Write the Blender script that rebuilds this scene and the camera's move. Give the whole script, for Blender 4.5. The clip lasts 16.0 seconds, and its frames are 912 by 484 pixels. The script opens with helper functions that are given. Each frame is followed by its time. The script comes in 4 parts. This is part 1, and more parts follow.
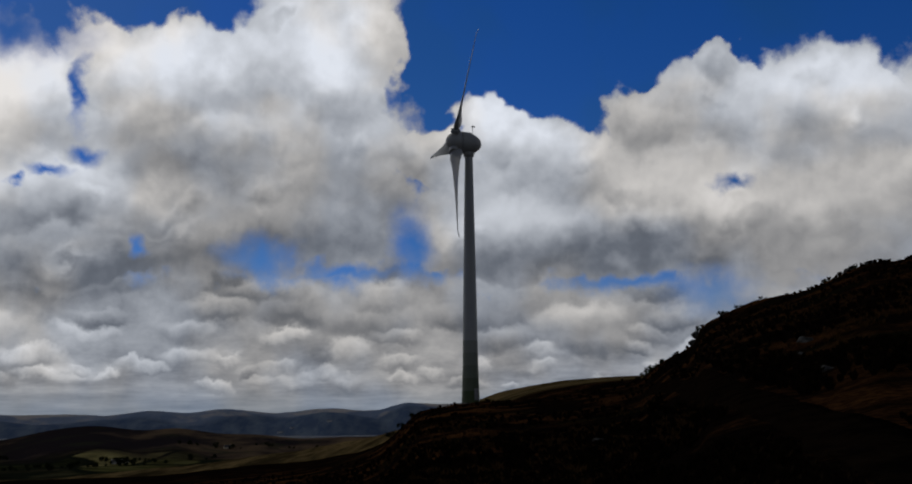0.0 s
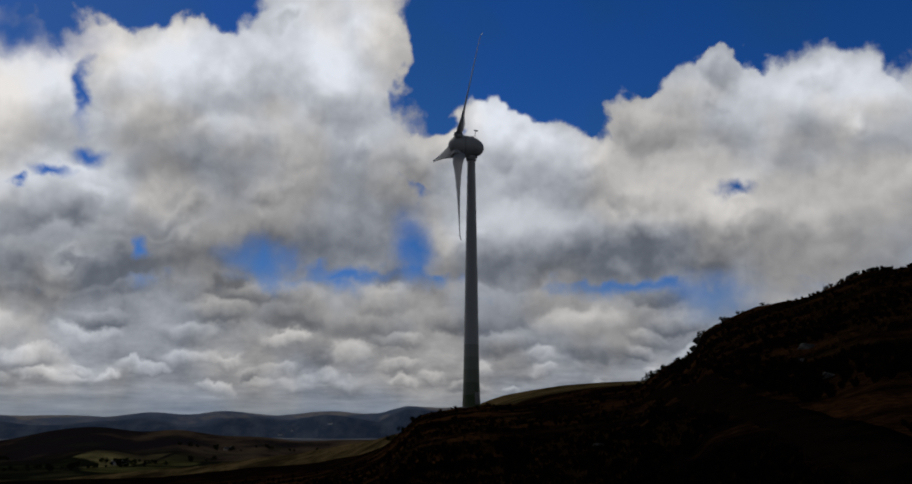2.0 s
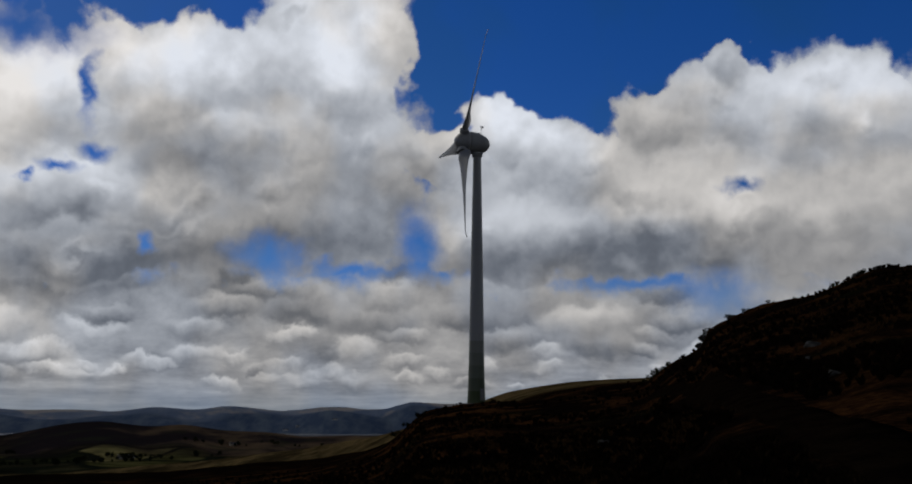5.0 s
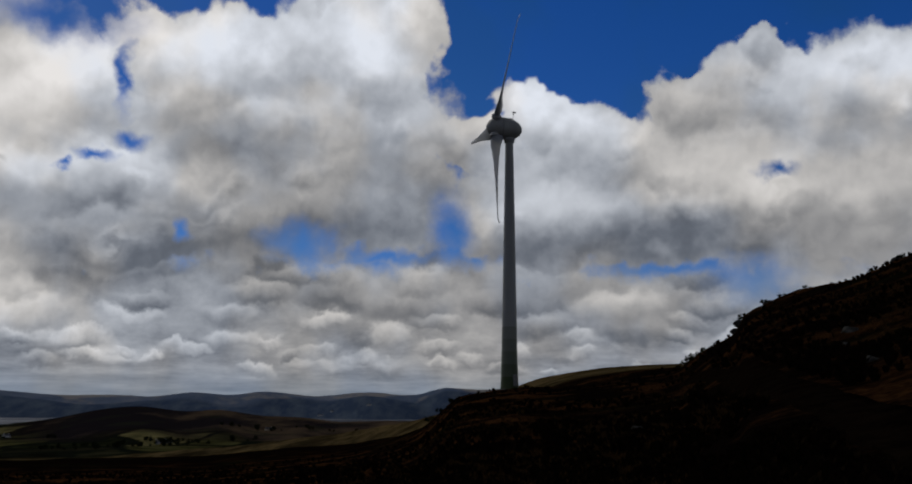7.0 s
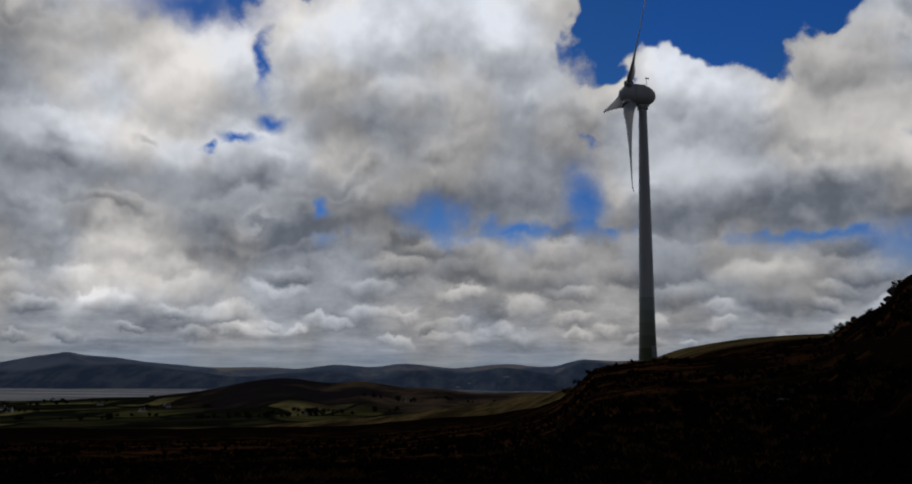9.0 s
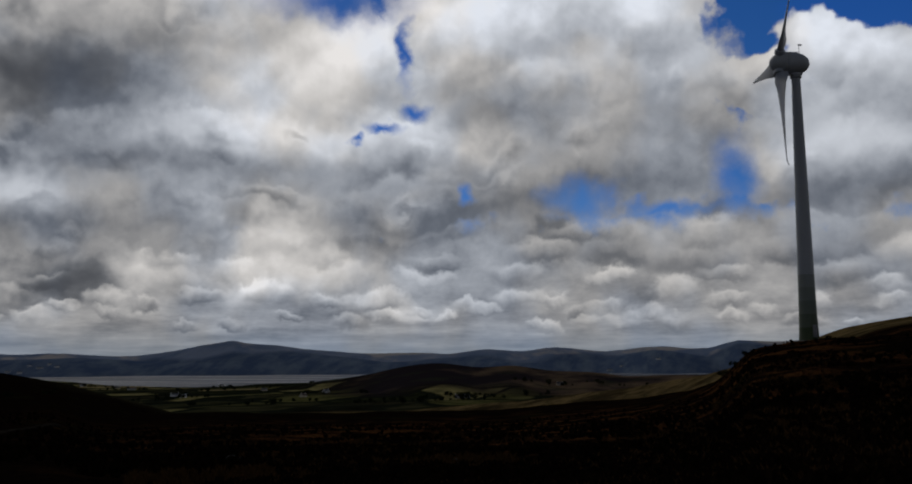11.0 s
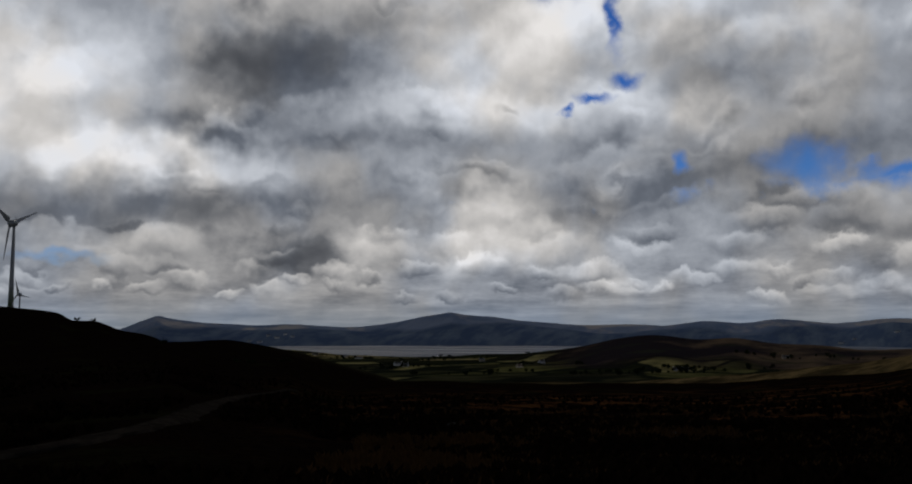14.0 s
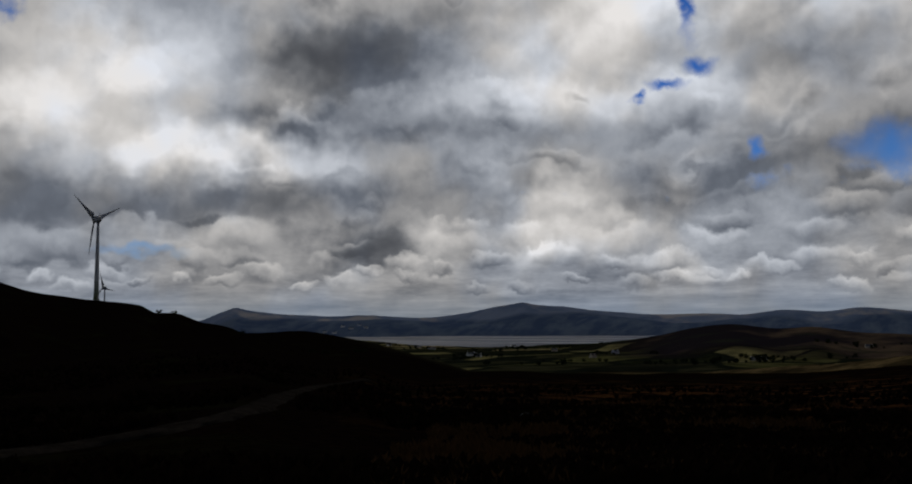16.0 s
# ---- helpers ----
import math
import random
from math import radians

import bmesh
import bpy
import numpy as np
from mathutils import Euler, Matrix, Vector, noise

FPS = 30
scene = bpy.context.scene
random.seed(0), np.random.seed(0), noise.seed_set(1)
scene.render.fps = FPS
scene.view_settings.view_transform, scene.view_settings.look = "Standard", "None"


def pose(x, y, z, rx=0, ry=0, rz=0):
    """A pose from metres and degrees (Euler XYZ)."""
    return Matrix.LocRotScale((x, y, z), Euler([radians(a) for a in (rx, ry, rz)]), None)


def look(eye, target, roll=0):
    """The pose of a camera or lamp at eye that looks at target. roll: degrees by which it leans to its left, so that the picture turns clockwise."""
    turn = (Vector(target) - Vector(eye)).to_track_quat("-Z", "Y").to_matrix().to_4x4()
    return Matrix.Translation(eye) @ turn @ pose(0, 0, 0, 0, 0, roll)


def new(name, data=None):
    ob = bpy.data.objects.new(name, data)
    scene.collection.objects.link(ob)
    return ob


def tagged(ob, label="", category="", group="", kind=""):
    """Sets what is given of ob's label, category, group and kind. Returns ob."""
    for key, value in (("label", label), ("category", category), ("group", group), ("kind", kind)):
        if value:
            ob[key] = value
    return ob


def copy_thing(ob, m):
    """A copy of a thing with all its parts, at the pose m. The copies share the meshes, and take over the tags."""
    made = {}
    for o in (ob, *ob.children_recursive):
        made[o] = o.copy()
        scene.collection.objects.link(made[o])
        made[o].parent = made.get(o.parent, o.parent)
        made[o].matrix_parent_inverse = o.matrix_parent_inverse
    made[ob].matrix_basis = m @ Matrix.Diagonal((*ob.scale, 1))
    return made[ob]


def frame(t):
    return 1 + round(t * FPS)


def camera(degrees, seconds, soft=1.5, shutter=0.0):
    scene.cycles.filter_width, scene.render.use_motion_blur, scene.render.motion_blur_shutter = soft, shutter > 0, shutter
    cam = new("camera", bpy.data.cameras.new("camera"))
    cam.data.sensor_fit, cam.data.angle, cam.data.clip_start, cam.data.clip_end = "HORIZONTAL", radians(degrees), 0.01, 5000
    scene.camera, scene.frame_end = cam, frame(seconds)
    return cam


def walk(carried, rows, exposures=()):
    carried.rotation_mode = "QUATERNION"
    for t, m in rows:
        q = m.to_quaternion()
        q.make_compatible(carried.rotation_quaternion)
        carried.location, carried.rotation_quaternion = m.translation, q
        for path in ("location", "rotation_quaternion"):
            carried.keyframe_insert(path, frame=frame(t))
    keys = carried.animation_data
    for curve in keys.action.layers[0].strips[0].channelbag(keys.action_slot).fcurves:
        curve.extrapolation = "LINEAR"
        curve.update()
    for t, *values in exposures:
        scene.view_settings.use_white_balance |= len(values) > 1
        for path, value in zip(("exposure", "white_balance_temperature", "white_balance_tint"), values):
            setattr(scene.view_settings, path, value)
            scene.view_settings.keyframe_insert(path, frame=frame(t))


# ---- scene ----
# A hilltop wind farm above a sea lough. The camera stands at the origin and pans.
EYE = 1.65
cam = camera(52.2, 16.0, soft=1.9)
walk(cam, [
    (0.0, pose(0, 0, EYE, 100.75, 0.31, 0.00)),
    (0.5, pose(0, 0, EYE, 100.87, 0.44, 0.21)),
    (1.0, pose(0, 0, EYE, 100.89, 0.12, 0.12)),
    (1.5, pose(0, 0, EYE, 101.01, -0.05, 0.18)),
    (2.0, pose(0, 0, EYE, 100.98, -0.16, 0.03)),
    (2.5, pose(0, 0, EYE, 100.99, -0.12, 0.14)),
    (3.0, pose(0, 0, EYE, 101.05, -0.23, 0.08)),
    (3.5, pose(0, 0, EYE, 100.93, -0.37, 0.18)),
    (6.0, pose(0, 0, EYE, 100.74, -0.35, 0.63)),
    (6.5, pose(0, 0, EYE, 100.69, -0.38, 1.20)),
    (7.0, pose(0, 0, EYE, 99.88, -0.52, 2.34)),
    (7.5, pose(0, 0, EYE, 99.29, -0.30, 4.48)),
    (8.0, pose(0, 0, EYE, 98.86, -0.13, 6.32)),
    (8.5, pose(0, 0, EYE, 98.51, -0.24, 8.58)),
    (9.0, pose(0, 0, EYE, 98.11, -0.45, 10.66)),
    (11.5, pose(0, 0, EYE, 96.72, 0.25, 22.21)),
    (12.0, pose(0, 0, EYE, 96.23, 0.04, 24.63)),
    (12.5, pose(0, 0, EYE, 96.10, -0.08, 26.89)),
    (13.0, pose(0, 0, EYE, 95.80, -0.22, 28.64)),
    (13.5, pose(0, 0, EYE, 95.51, -0.01, 30.92)),
    (14.0, pose(0, 0, EYE, 95.42, 0.04, 32.87)),
    (14.5, pose(0, 0, EYE, 95.19, -0.24, 34.30)),
    (15.0, pose(0, 0, EYE, 95.02, -0.05, 35.57)),
    (15.5, pose(0, 0, EYE, 95.18, 0.31, 36.47)),
    (16.0, pose(0, 0, EYE, 94.84, 0.33, 37.30)),
])

# ---- light: broken cloud, a weak veiled sun high ahead ----
SUN_AZ, SUN_EL = 48.0, 42.0      # azimuth counted to the left of straight ahead


def way(az, el=0.0):
    a, e = radians(az), radians(el)
    return Vector((-math.sin(a) * math.cos(e), math.cos(a) * math.cos(e), math.sin(e)))


sun = new("sun", bpy.data.lights.new("sun", "SUN"))
sun.data.energy, sun.data.angle, sun.data.color = 0.42, radians(12), (1.0, 0.94, 0.84)
sun.matrix_world = look(way(SUN_AZ, SUN_EL) * 100, (0, 0, 0))
scene.view_settings.exposure = 0.0

# clouds: (azimuth to the right, elevation, half width, half height) in degrees
LEFT_MASS = [(-26.7, 17.7, 3.6, 3.9), (-20.1, 19.7, 4.8, 3.2), (-17.1, 20.2, 2.9, 2.7), (-22.1, 19.7, 2.3, 2.1),
             (-8.2, 24.7, 5.1, 3.6), (-5.4, 22.9, 2.8, 2.4), (-10.7, 21.8, 3.9, 3.4), (-14.1, 16.1, 12.7, 6.4),
             (-6.1, 16.1, 3.9, 3.9), (-8.2, 12.5, 7.0, 3.6), (-24.3, 11.5, 8.0, 3.9), (-18.9, 10.9, 9.5, 3.2),
             (-14.3, 20.8, 2.7, 2.1), (-7.4, 20.4, 2.6, 2.6)]
MIDDLE_MASS = [(2.2, 17.7, 2.3, 2.1), (5.2, 16.4, 3.0, 2.2), (7.9, 15.0, 3.3, 2.5), (-1.5, 16.0, 2.2, 2.0),
               (6.0, 12.9, 8.5, 4.3), (12.0, 11.4, 9.5, 3.0), (1.6, 10.9, 4.0, 2.5)]
RIGHT_MASS = [(22.0, 17.8, 4.7, 3.5), (16.2, 18.9, 3.2, 2.5), (12.6, 17.8, 2.8, 2.1), (25.4, 16.6, 3.5, 2.9),
              (17.2, 20.9, 1.5, 1.4), (19.3, 13.4, 12.1, 5.9), (25.2, 11.5, 7.3, 6.1), (30.5, 13.2, 8.1, 7.2)]
UPPER_LEFT = [(-36.0, 17.7, 7.1, 5.4), (-28.1, 15.7, 7.1, 4.7), (-25.7, 18.1, 2.7, 2.9), (-23.5, 12.9, 4.0, 2.1),
              (-43.4, 16.2, 7.5, 7.2), (-32.8, 11.9, 11.0, 2.5)]
FAR_LEFT = [(-54.3, 13.8, 12.2, 6.8), (-61.9, 10.6, 4.4, 3.6), (-42.1, 15.3, 12.3, 6.1), (-31.2, 14.9, 9.6, 5.0),
            (-24.7, 16.9, 4.1, 3.2), (-22.4, 12.7, 4.0, 2.5), (-57.5, 7.9, 15.2, 2.1), (-40.3, 11.1, 15.3, 2.1),
            (-22.5, 9.3, 5.4, 1.6), (-36, 9.2, 11, 2.3), (-50, 8.6, 11, 2.2), (-66, 8.5, 9, 3), (-69.2, 10.9, 9.1, 9.0), (-33, 20.5, 6, 2.9), (-51.1, 20.9, 15.3, 4.3)]
GAPS = [(-2.7, 10.7, 1.4, 1.9), (-12.0, 9.5, 2.2, 1.3), (-19.0, 10.0, 0.45, 0.7), (17.0, 13.6, 1.0, 0.5),
        (15.8, 7.4, 2.5, 1.5), (10.9, 8.2, 4.0, 0.4), (-6.7, 9.0, 2.9, 0.5), (-23.0, 18.7, 0.45, 2.0),
        (-22.6, 15.1, 0.9, 0.55), (-24.6, 14.0, 1.2, 0.35), (-26.1, 13.3, 0.4, 0.3), (-27.1, 21.5, 4.2, 1.3),
        (-56.1, 4.1, 2.2, 0.3)]
# thick, shaded parts and thin, sunlit parts of the clouds, with their strength
DARK = [(-12.9, 14.4, 7.8, 2.0, 0.16), (-23.5, 9.6, 5.1, 2.0, 0.12), (-16.5, 9.7, 5.4, 2.0, 0.14), (-3.2, 13.5, 2.0, 1.6, 0.22),
        (6.0, 9.6, 9.4, 1.5, 0.22), (13.1, 10.6, 5.5, 1.4, 0.2), (24.5, 10.6, 5.5, 2.1, 0.15), (-8.9, 10.4, 5.5, 1.4, 0.15),
        (19.5, 16.1, 3.7, 1.8, 0.1)]
DARK_LEFT = [(-45.0, 8.0, 6.5, 0.9, 0.22), (-37.5, 9.3, 5.5, 0.9, 0.18), (-31.0, 9.6, 2.6, 1.3, 0.12), (-40.3, 17.4, 7.1, 2.7, 0.43), (-45.3, 16.3, 4.5, 1.8, 0.35), (-45.3, 13.2, 8.5, 2.3, 0.26), (-39.6, 11.3, 9.5, 1.5, 0.25),
             (-49.2, 11.8, 3.3, 1.3, 0.25), (-57.4, 7.0, 13.7, 1.5, 0.24), (-42.4, 4.4, 3.1, 1.1, 0.6), (-22.5, 9.5, 4.4, 1.7, 0.08),
             (-61.8, 7.4, 5.8, 2.1, 0.05), (-15.9, 11.6, 7.3, 3.2, 0.05), (-34.1, 11.5, 5.8, 1.3, 0.12)]
LIGHT = [(-8.2, 23.3, 5.5, 2.9, 0.25), (-20.2, 20.2, 5.0, 2.5, 0.25), (-26.2, 18.8, 2.6, 2.5, 0.22), (2.8, 18.1, 2.8, 2.0, 0.35),
         (6.8, 16.1, 2.6, 1.3, 0.2), (22.0, 18.9, 4.9, 2.1, 0.22), (-12.0, 17.9, 2.3, 1.3, 0.12), (16.6, 12.3, 2.2, 1.4, 0.15),
         (4.2, 11.9, 4.0, 1.4, 0.1), (-8.5, 21.2, 3.8, 2.1, 0.15), (-33.2, 17.4, 5.6, 2.9, 0.15), (-17.7, 20.5, 5.4, 2.5, 0.12)]
LIGHT_LEFT = [(-53.0, 10.4, 6.0, 1.3, 0.05), (-52.0, 5.0, 5.0, 1.0, 0.14), (-33.6, 4.6, 2.4, 1.3, 0.2), (-58.0, 15.5, 4.0, 2.5, 0.16), (-47.5, 10.2, 3.5, 0.9, 0.14), (-54.7, 13.8, 5.5, 2.9, 0.2), (-61.9, 12.4, 2.6, 1.6, 0.28), (-55.6, 10.3, 4.7, 1.6, 0.25), (-31.2, 15.6, 7.1, 3.2, 0.2),
              (-23.1, 13.5, 4.1, 1.4, 0.18), (-30.9, 6.6, 2.5, 1.8, 0.36), (-27.4, 4.9, 3.2, 1.3, 0.3), (-38.7, 4.5, 1.8, 1.4, 0.32),
              (-45.3, 4.7, 0.7, 0.7, 0.2), (-22.0, 4.3, 1.4, 1.1, 0.15), (-50.9, 10.6, 4.4, 1.1, 0.15), (-32.7, 5.2, 2.2, 1.1, 0.15),
              (-22.1, 2.8, 2.2, 0.5, 0.22), (-9.4, 2.5, 1.8, 0.5, 0.2)]


class Nodes:
    """Short hands for building a node tree."""

    def __init__(self, tree, solid=True):
        self.tree, self.solid = tree, solid

    def add(self, kind):
        return self.tree.nodes.new(kind)

    def link(self, a, b):
        self.tree.links.new(a, b)

    def put(self, socket, value):
        if isinstance(value, bpy.types.NodeSocket):
            self.link(value, socket)
        else:
            socket.default_value = value

    def math(self, op, a, b=0.0, c=None, clamp=False):
        node = self.add("ShaderNodeMath")
        node.operation, node.use_clamp = op, clamp
        self.put(node.inputs[0], a)
        self.put(node.inputs[1], b)
        if c is not None:
            self.put(node.inputs[2], c)
        return node.outputs[0]

    def vec(self, op, a, b):
        node = self.add("ShaderNodeVectorMath")
        node.operation = op
        self.put(node.inputs[0], a)
        self.put(node.inputs[3] if op == "SCALE" else node.inputs[1], b)
        return node.outputs[0]

    def dot(self, a, b):
        node = self.add("ShaderNodeVectorMath")
        node.operation = "DOT_PRODUCT"
        self.put(node.inputs[0], a)
        self.put(node.inputs[1], b)
        return node.outputs["Value"]

    def xyz(self, x, y, z=0.0):
        node = self.add("ShaderNodeCombineXYZ")
        for socket, value in zip(node.inputs, (x, y, z)):
            self.put(socket, value)
        return node.outputs[0]

    def noise(self, vector, scale, detail=4.0, rough=0.5, colour=False, distortion=0.0):
        node = self.add("ShaderNodeTexNoise")
        node.noise_dimensions = "3D" if self.solid else "2D"
        self.link(vector, node.inputs["Vector"])
        node.inputs["Scale"].default_value, node.inputs["Detail"].default_value = scale, detail
        node.inputs["Roughness"].default_value, node.inputs["Distortion"].default_value = rough, distortion
        return node.outputs["Color" if colour else "Fac"]

    def step(self, value, low, high, to_low=0.0, to_high=1.0):
        node = self.add("ShaderNodeMapRange")
        node.interpolation_type = "SMOOTHSTEP"
        self.put(node.inputs["Value"], value)
        for key, v in (("From Min", low), ("From Max", high), ("To Min", to_low), ("To Max", to_high)):
            node.inputs[key].default_value = v
        return node.outputs["Result"]

    def mix(self, fac, a, b, mode="MIX"):
        node = self.add("ShaderNodeMix")
        node.data_type, node.blend_type = "RGBA", mode
        self.put(node.inputs[0], fac)
        for socket, value in ((node.inputs[6], a), (node.inputs[7], b)):
            self.put(socket, value if isinstance(value, bpy.types.NodeSocket) else (*value, 1.0))
        return node.outputs[2]

    def ramp(self, fac, *stops):
        node = self.add("ShaderNodeValToRGB")
        self.put(node.inputs[0], fac)
        while len(node.color_ramp.elements) < len(stops):
            node.color_ramp.elements.new(0.5)
        for element, (at, colour) in zip(node.color_ramp.elements, stops):
            element.position, element.color = at, (*colour, 1.0)
        return node.outputs[0]

    def puff(self, vector, u, v, ru, rv):
        """1 at the middle of an ellipse, 0 at its edge and beyond."""
        place = self.add("ShaderNodeMapping")
        place.vector_type = "TEXTURE"
        self.link(vector, place.inputs[0])
        place.inputs["Location"].default_value, place.inputs["Scale"].default_value = (u, v, 0), (ru, rv, 1)
        ball = self.add("ShaderNodeTexGradient")
        ball.gradient_type = "SPHERICAL"
        self.link(place.outputs[0], ball.inputs[0])
        return ball.outputs["Fac"]

    def billow(self, vector, scale, detail=3.0, rough=0.5):
        """Rounded cauliflower lumps: high in the middle of each, creased between them."""
        node = self.add("ShaderNodeTexVoronoi")
        node.voronoi_dimensions, node.feature, node.normalize = "2D", "SMOOTH_F1", True
        self.link(vector, node.inputs["Vector"])
        node.inputs["Scale"].default_value, node.inputs["Detail"].default_value = scale, detail
        node.inputs["Roughness"].default_value, node.inputs["Lacunarity"].default_value = rough, 2.3
        node.inputs["Smoothness"].default_value = 0.35
        return self.math("SUBTRACT", 0.5, node.outputs["Distance"])

    def hold(self, vector, value):
        """The same vector, but worked out after the value: it keeps the number of values in hand at once small."""
        late = self.math("ADD", value, 1e6)
        return self.vec("MINIMUM", vector, self.xyz(late, late, late))

    def lay(self, under, ball, height, v, rv, light, hard=0.3, fall=0.34):
        """Lays a heap of cloud, bright above and grey below, over the light of what is behind it."""
        own = self.math("MULTIPLY_ADD", height, fall / rv, light - fall * v / rv)
        edge = self.step(ball, 0.02, hard)
        node = self.add("ShaderNodeMix")
        self.put(node.inputs[0], edge)
        self.put(node.inputs[2], under)
        self.put(node.inputs[3], own)
        return node.outputs[0]


def cloud_group():
    """How thick the clouds are at a place of the sky (azimuth, elevation), and how far they are broken open there."""
    tree = bpy.data.node_groups.new("cumulus", "ShaderNodeTree")
    tree.interface.new_socket("place", in_out="INPUT", socket_type="NodeSocketVector")
    tree.interface.new_socket("thickness", in_out="OUTPUT", socket_type="NodeSocketFloat")
    tree.interface.new_socket("gap", in_out="OUTPUT", socket_type="NodeSocketFloat")
    tree.interface.new_socket("light", in_out="OUTPUT", socket_type="NodeSocketFloat")
    n = Nodes(tree, False)
    place = n.add("NodeGroupInput").outputs[0]
    half = (0.5, 0.5, 0.5)
    swirl = n.vec("SCALE", n.vec("SUBTRACT", n.noise(place, 0.22, 3, 0.5, True), half), 4.5)
    curl = n.vec("SCALE", n.vec("SUBTRACT", n.noise(place, 0.75, 4, 0.5, True), half), 1.3)
    bent = n.vec("MULTIPLY", n.vec("ADD", n.vec("ADD", place, swirl), curl), (1, 1, 0))
    height = n.dot(bent, (0, 1, 0))
    thick, light, pick = None, 0.5, random.Random(5)
    heaps = sorted(UPPER_LEFT + FAR_LEFT + LEFT_MASS + MIDDLE_MASS + RIGHT_MASS, key=lambda c: -c[2] * c[3])
    for k, (u, v, ru, rv) in enumerate(heaps):
        if k % 10 == 9:
            bent = n.hold(bent, n.math("MAXIMUM", thick, light))
            height = n.dot(bent, (0, 1, 0))
        p = n.puff(bent, u, v, ru * 1.3, rv * 1.3)
        thick = p if thick is None else n.math("SMOOTH_MAX", thick, p, 0.06)
        light = n.lay(light, p, height, v, rv * 1.3, 0.57 + pick.uniform(-0.03, 0.05), 0.72)
        # smaller heaps that swell out of the large ones
        for _ in range(3 if ru > 6 else 1 if ru > 3 else 0):
            a, d, size = pick.uniform(0.2, 2.9), pick.uniform(0.2, 0.75), pick.uniform(0.28, 0.45)
            sv, srv = v + rv * d * math.sin(a) - 0.1 * rv, min(rv, 5) * size
            q = n.puff(bent, u + ru * d * math.cos(a), sv, min(ru, 7) * size, srv)
            light = n.lay(light, q, height, sv, srv, 0.60 + pick.uniform(-0.05, 0.07), 0.85, 0.30)
    # beyond the sight the cover closes
    parts = n.add("ShaderNodeSeparateXYZ")
    n.link(place, parts.inputs[0])
    out = n.math("MAXIMUM", n.step(parts.outputs[1], 27.0, 36.0), n.math("MAXIMUM", n.step(parts.outputs[0], 32.0, 44.0), n.step(parts.outputs[0], -66.0, -76.0)))
    thick = n.math("MAXIMUM", thick, n.math("MULTIPLY", out, n.step(n.noise(place, 0.06, 4), 0.25, 0.6, 0.0, 0.9)))
    lumpy = n.vec("ADD", place, curl)
    ragged = n.math("MULTIPLY", n.math("SUBTRACT", n.noise(place, 1.1, 6, 0.5), 0.5), 0.11)
    ragged = n.math("MULTIPLY_ADD", n.billow(lumpy, 0.5, 3.0, 0.55), 0.22, ragged)
    n_out = n.add("NodeGroupOutput")
    n.link(n.math("ADD", thick, ragged), n_out.inputs[0])
    slight = n.vec("MULTIPLY", n.vec("ADD", n.vec("ADD", place, n.vec("SCALE", swirl, 0.3)), curl), (1, 1, 0))
    slight = n.hold(slight, n.math("MAXIMUM", thick, light))
    gap = None
    for u, v, ru, rv in GAPS:
        p = n.puff(slight, u, v, ru * 1.7, rv * 1.7)
        gap = p if gap is None else n.math("SMOOTH_MAX", gap, p, 0.1)
    n.link(n.step(n.math("ADD", gap, n.math("MULTIPLY", ragged, -0.5)), 0.06, 0.95), n_out.inputs[1])
    n.link(light, n_out.inputs[2])
    return tree


world = bpy.data.worlds.new("sky")
scene.world = world
world.use_nodes = True
world.cycles.sampling_method, world.cycles.sample_map_resolution = "MANUAL", 256
world.node_tree.nodes.clear()
n = Nodes(world.node_tree, False)
sky = n.add("ShaderNodeTexSky")
sky.sky_type, sky.sun_disc, sky.sun_elevation, sky.sun_rotation = "NISHITA", False, radians(SUN_EL), radians(-SUN_AZ)
sky.air_density, sky.dust_density, sky.ozone_density = 0.7, 0.1, 4.0
clear = n.add("ShaderNodeHueSaturation")
clear.inputs["Hue"].default_value, clear.inputs["Saturation"].default_value, clear.inputs["Value"].default_value = 0.514, 1.32, 0.056
n.link(sky.outputs[0], clear.inputs["Color"])
blue = clear.outputs[0]
ray = n.add("ShaderNodeTexCoord").outputs["Generated"]
axes = n.add("ShaderNodeSeparateXYZ")
n.link(ray, axes.inputs[0])
x, y, z = axes.outputs
az = n.math("MULTIPLY", n.math("ARCTAN2", x, y), 57.2958)
el = n.math("MULTIPLY", n.math("ARCSINE", z), 57.2958)
place = n.xyz(az, el)
cumulus = cloud_group()


def thickness(vector):
    node = n.add("ShaderNodeGroup")
    node.node_tree = cumulus
    n.link(vector, node.inputs[0])
    return node.outputs


def warp(vector, scale, detail, size):
    moved = n.vec("SCALE", n.vec("SUBTRACT", n.noise(vector, scale, detail, 0.55, True), (0.5, 0.5, 0.5)), size)
    return n.vec("MULTIPLY", n.vec("ADD", vector, moved), (1, 1, 0))


here, gap, heaped = thickness(place)
cover = n.math("MULTIPLY", n.step(here, 0.19, 0.37), n.math("SUBTRACT", 1.0, gap))
grain = n.math("SUBTRACT", n.noise(place, 0.55, 6, 0.55), 0.5)
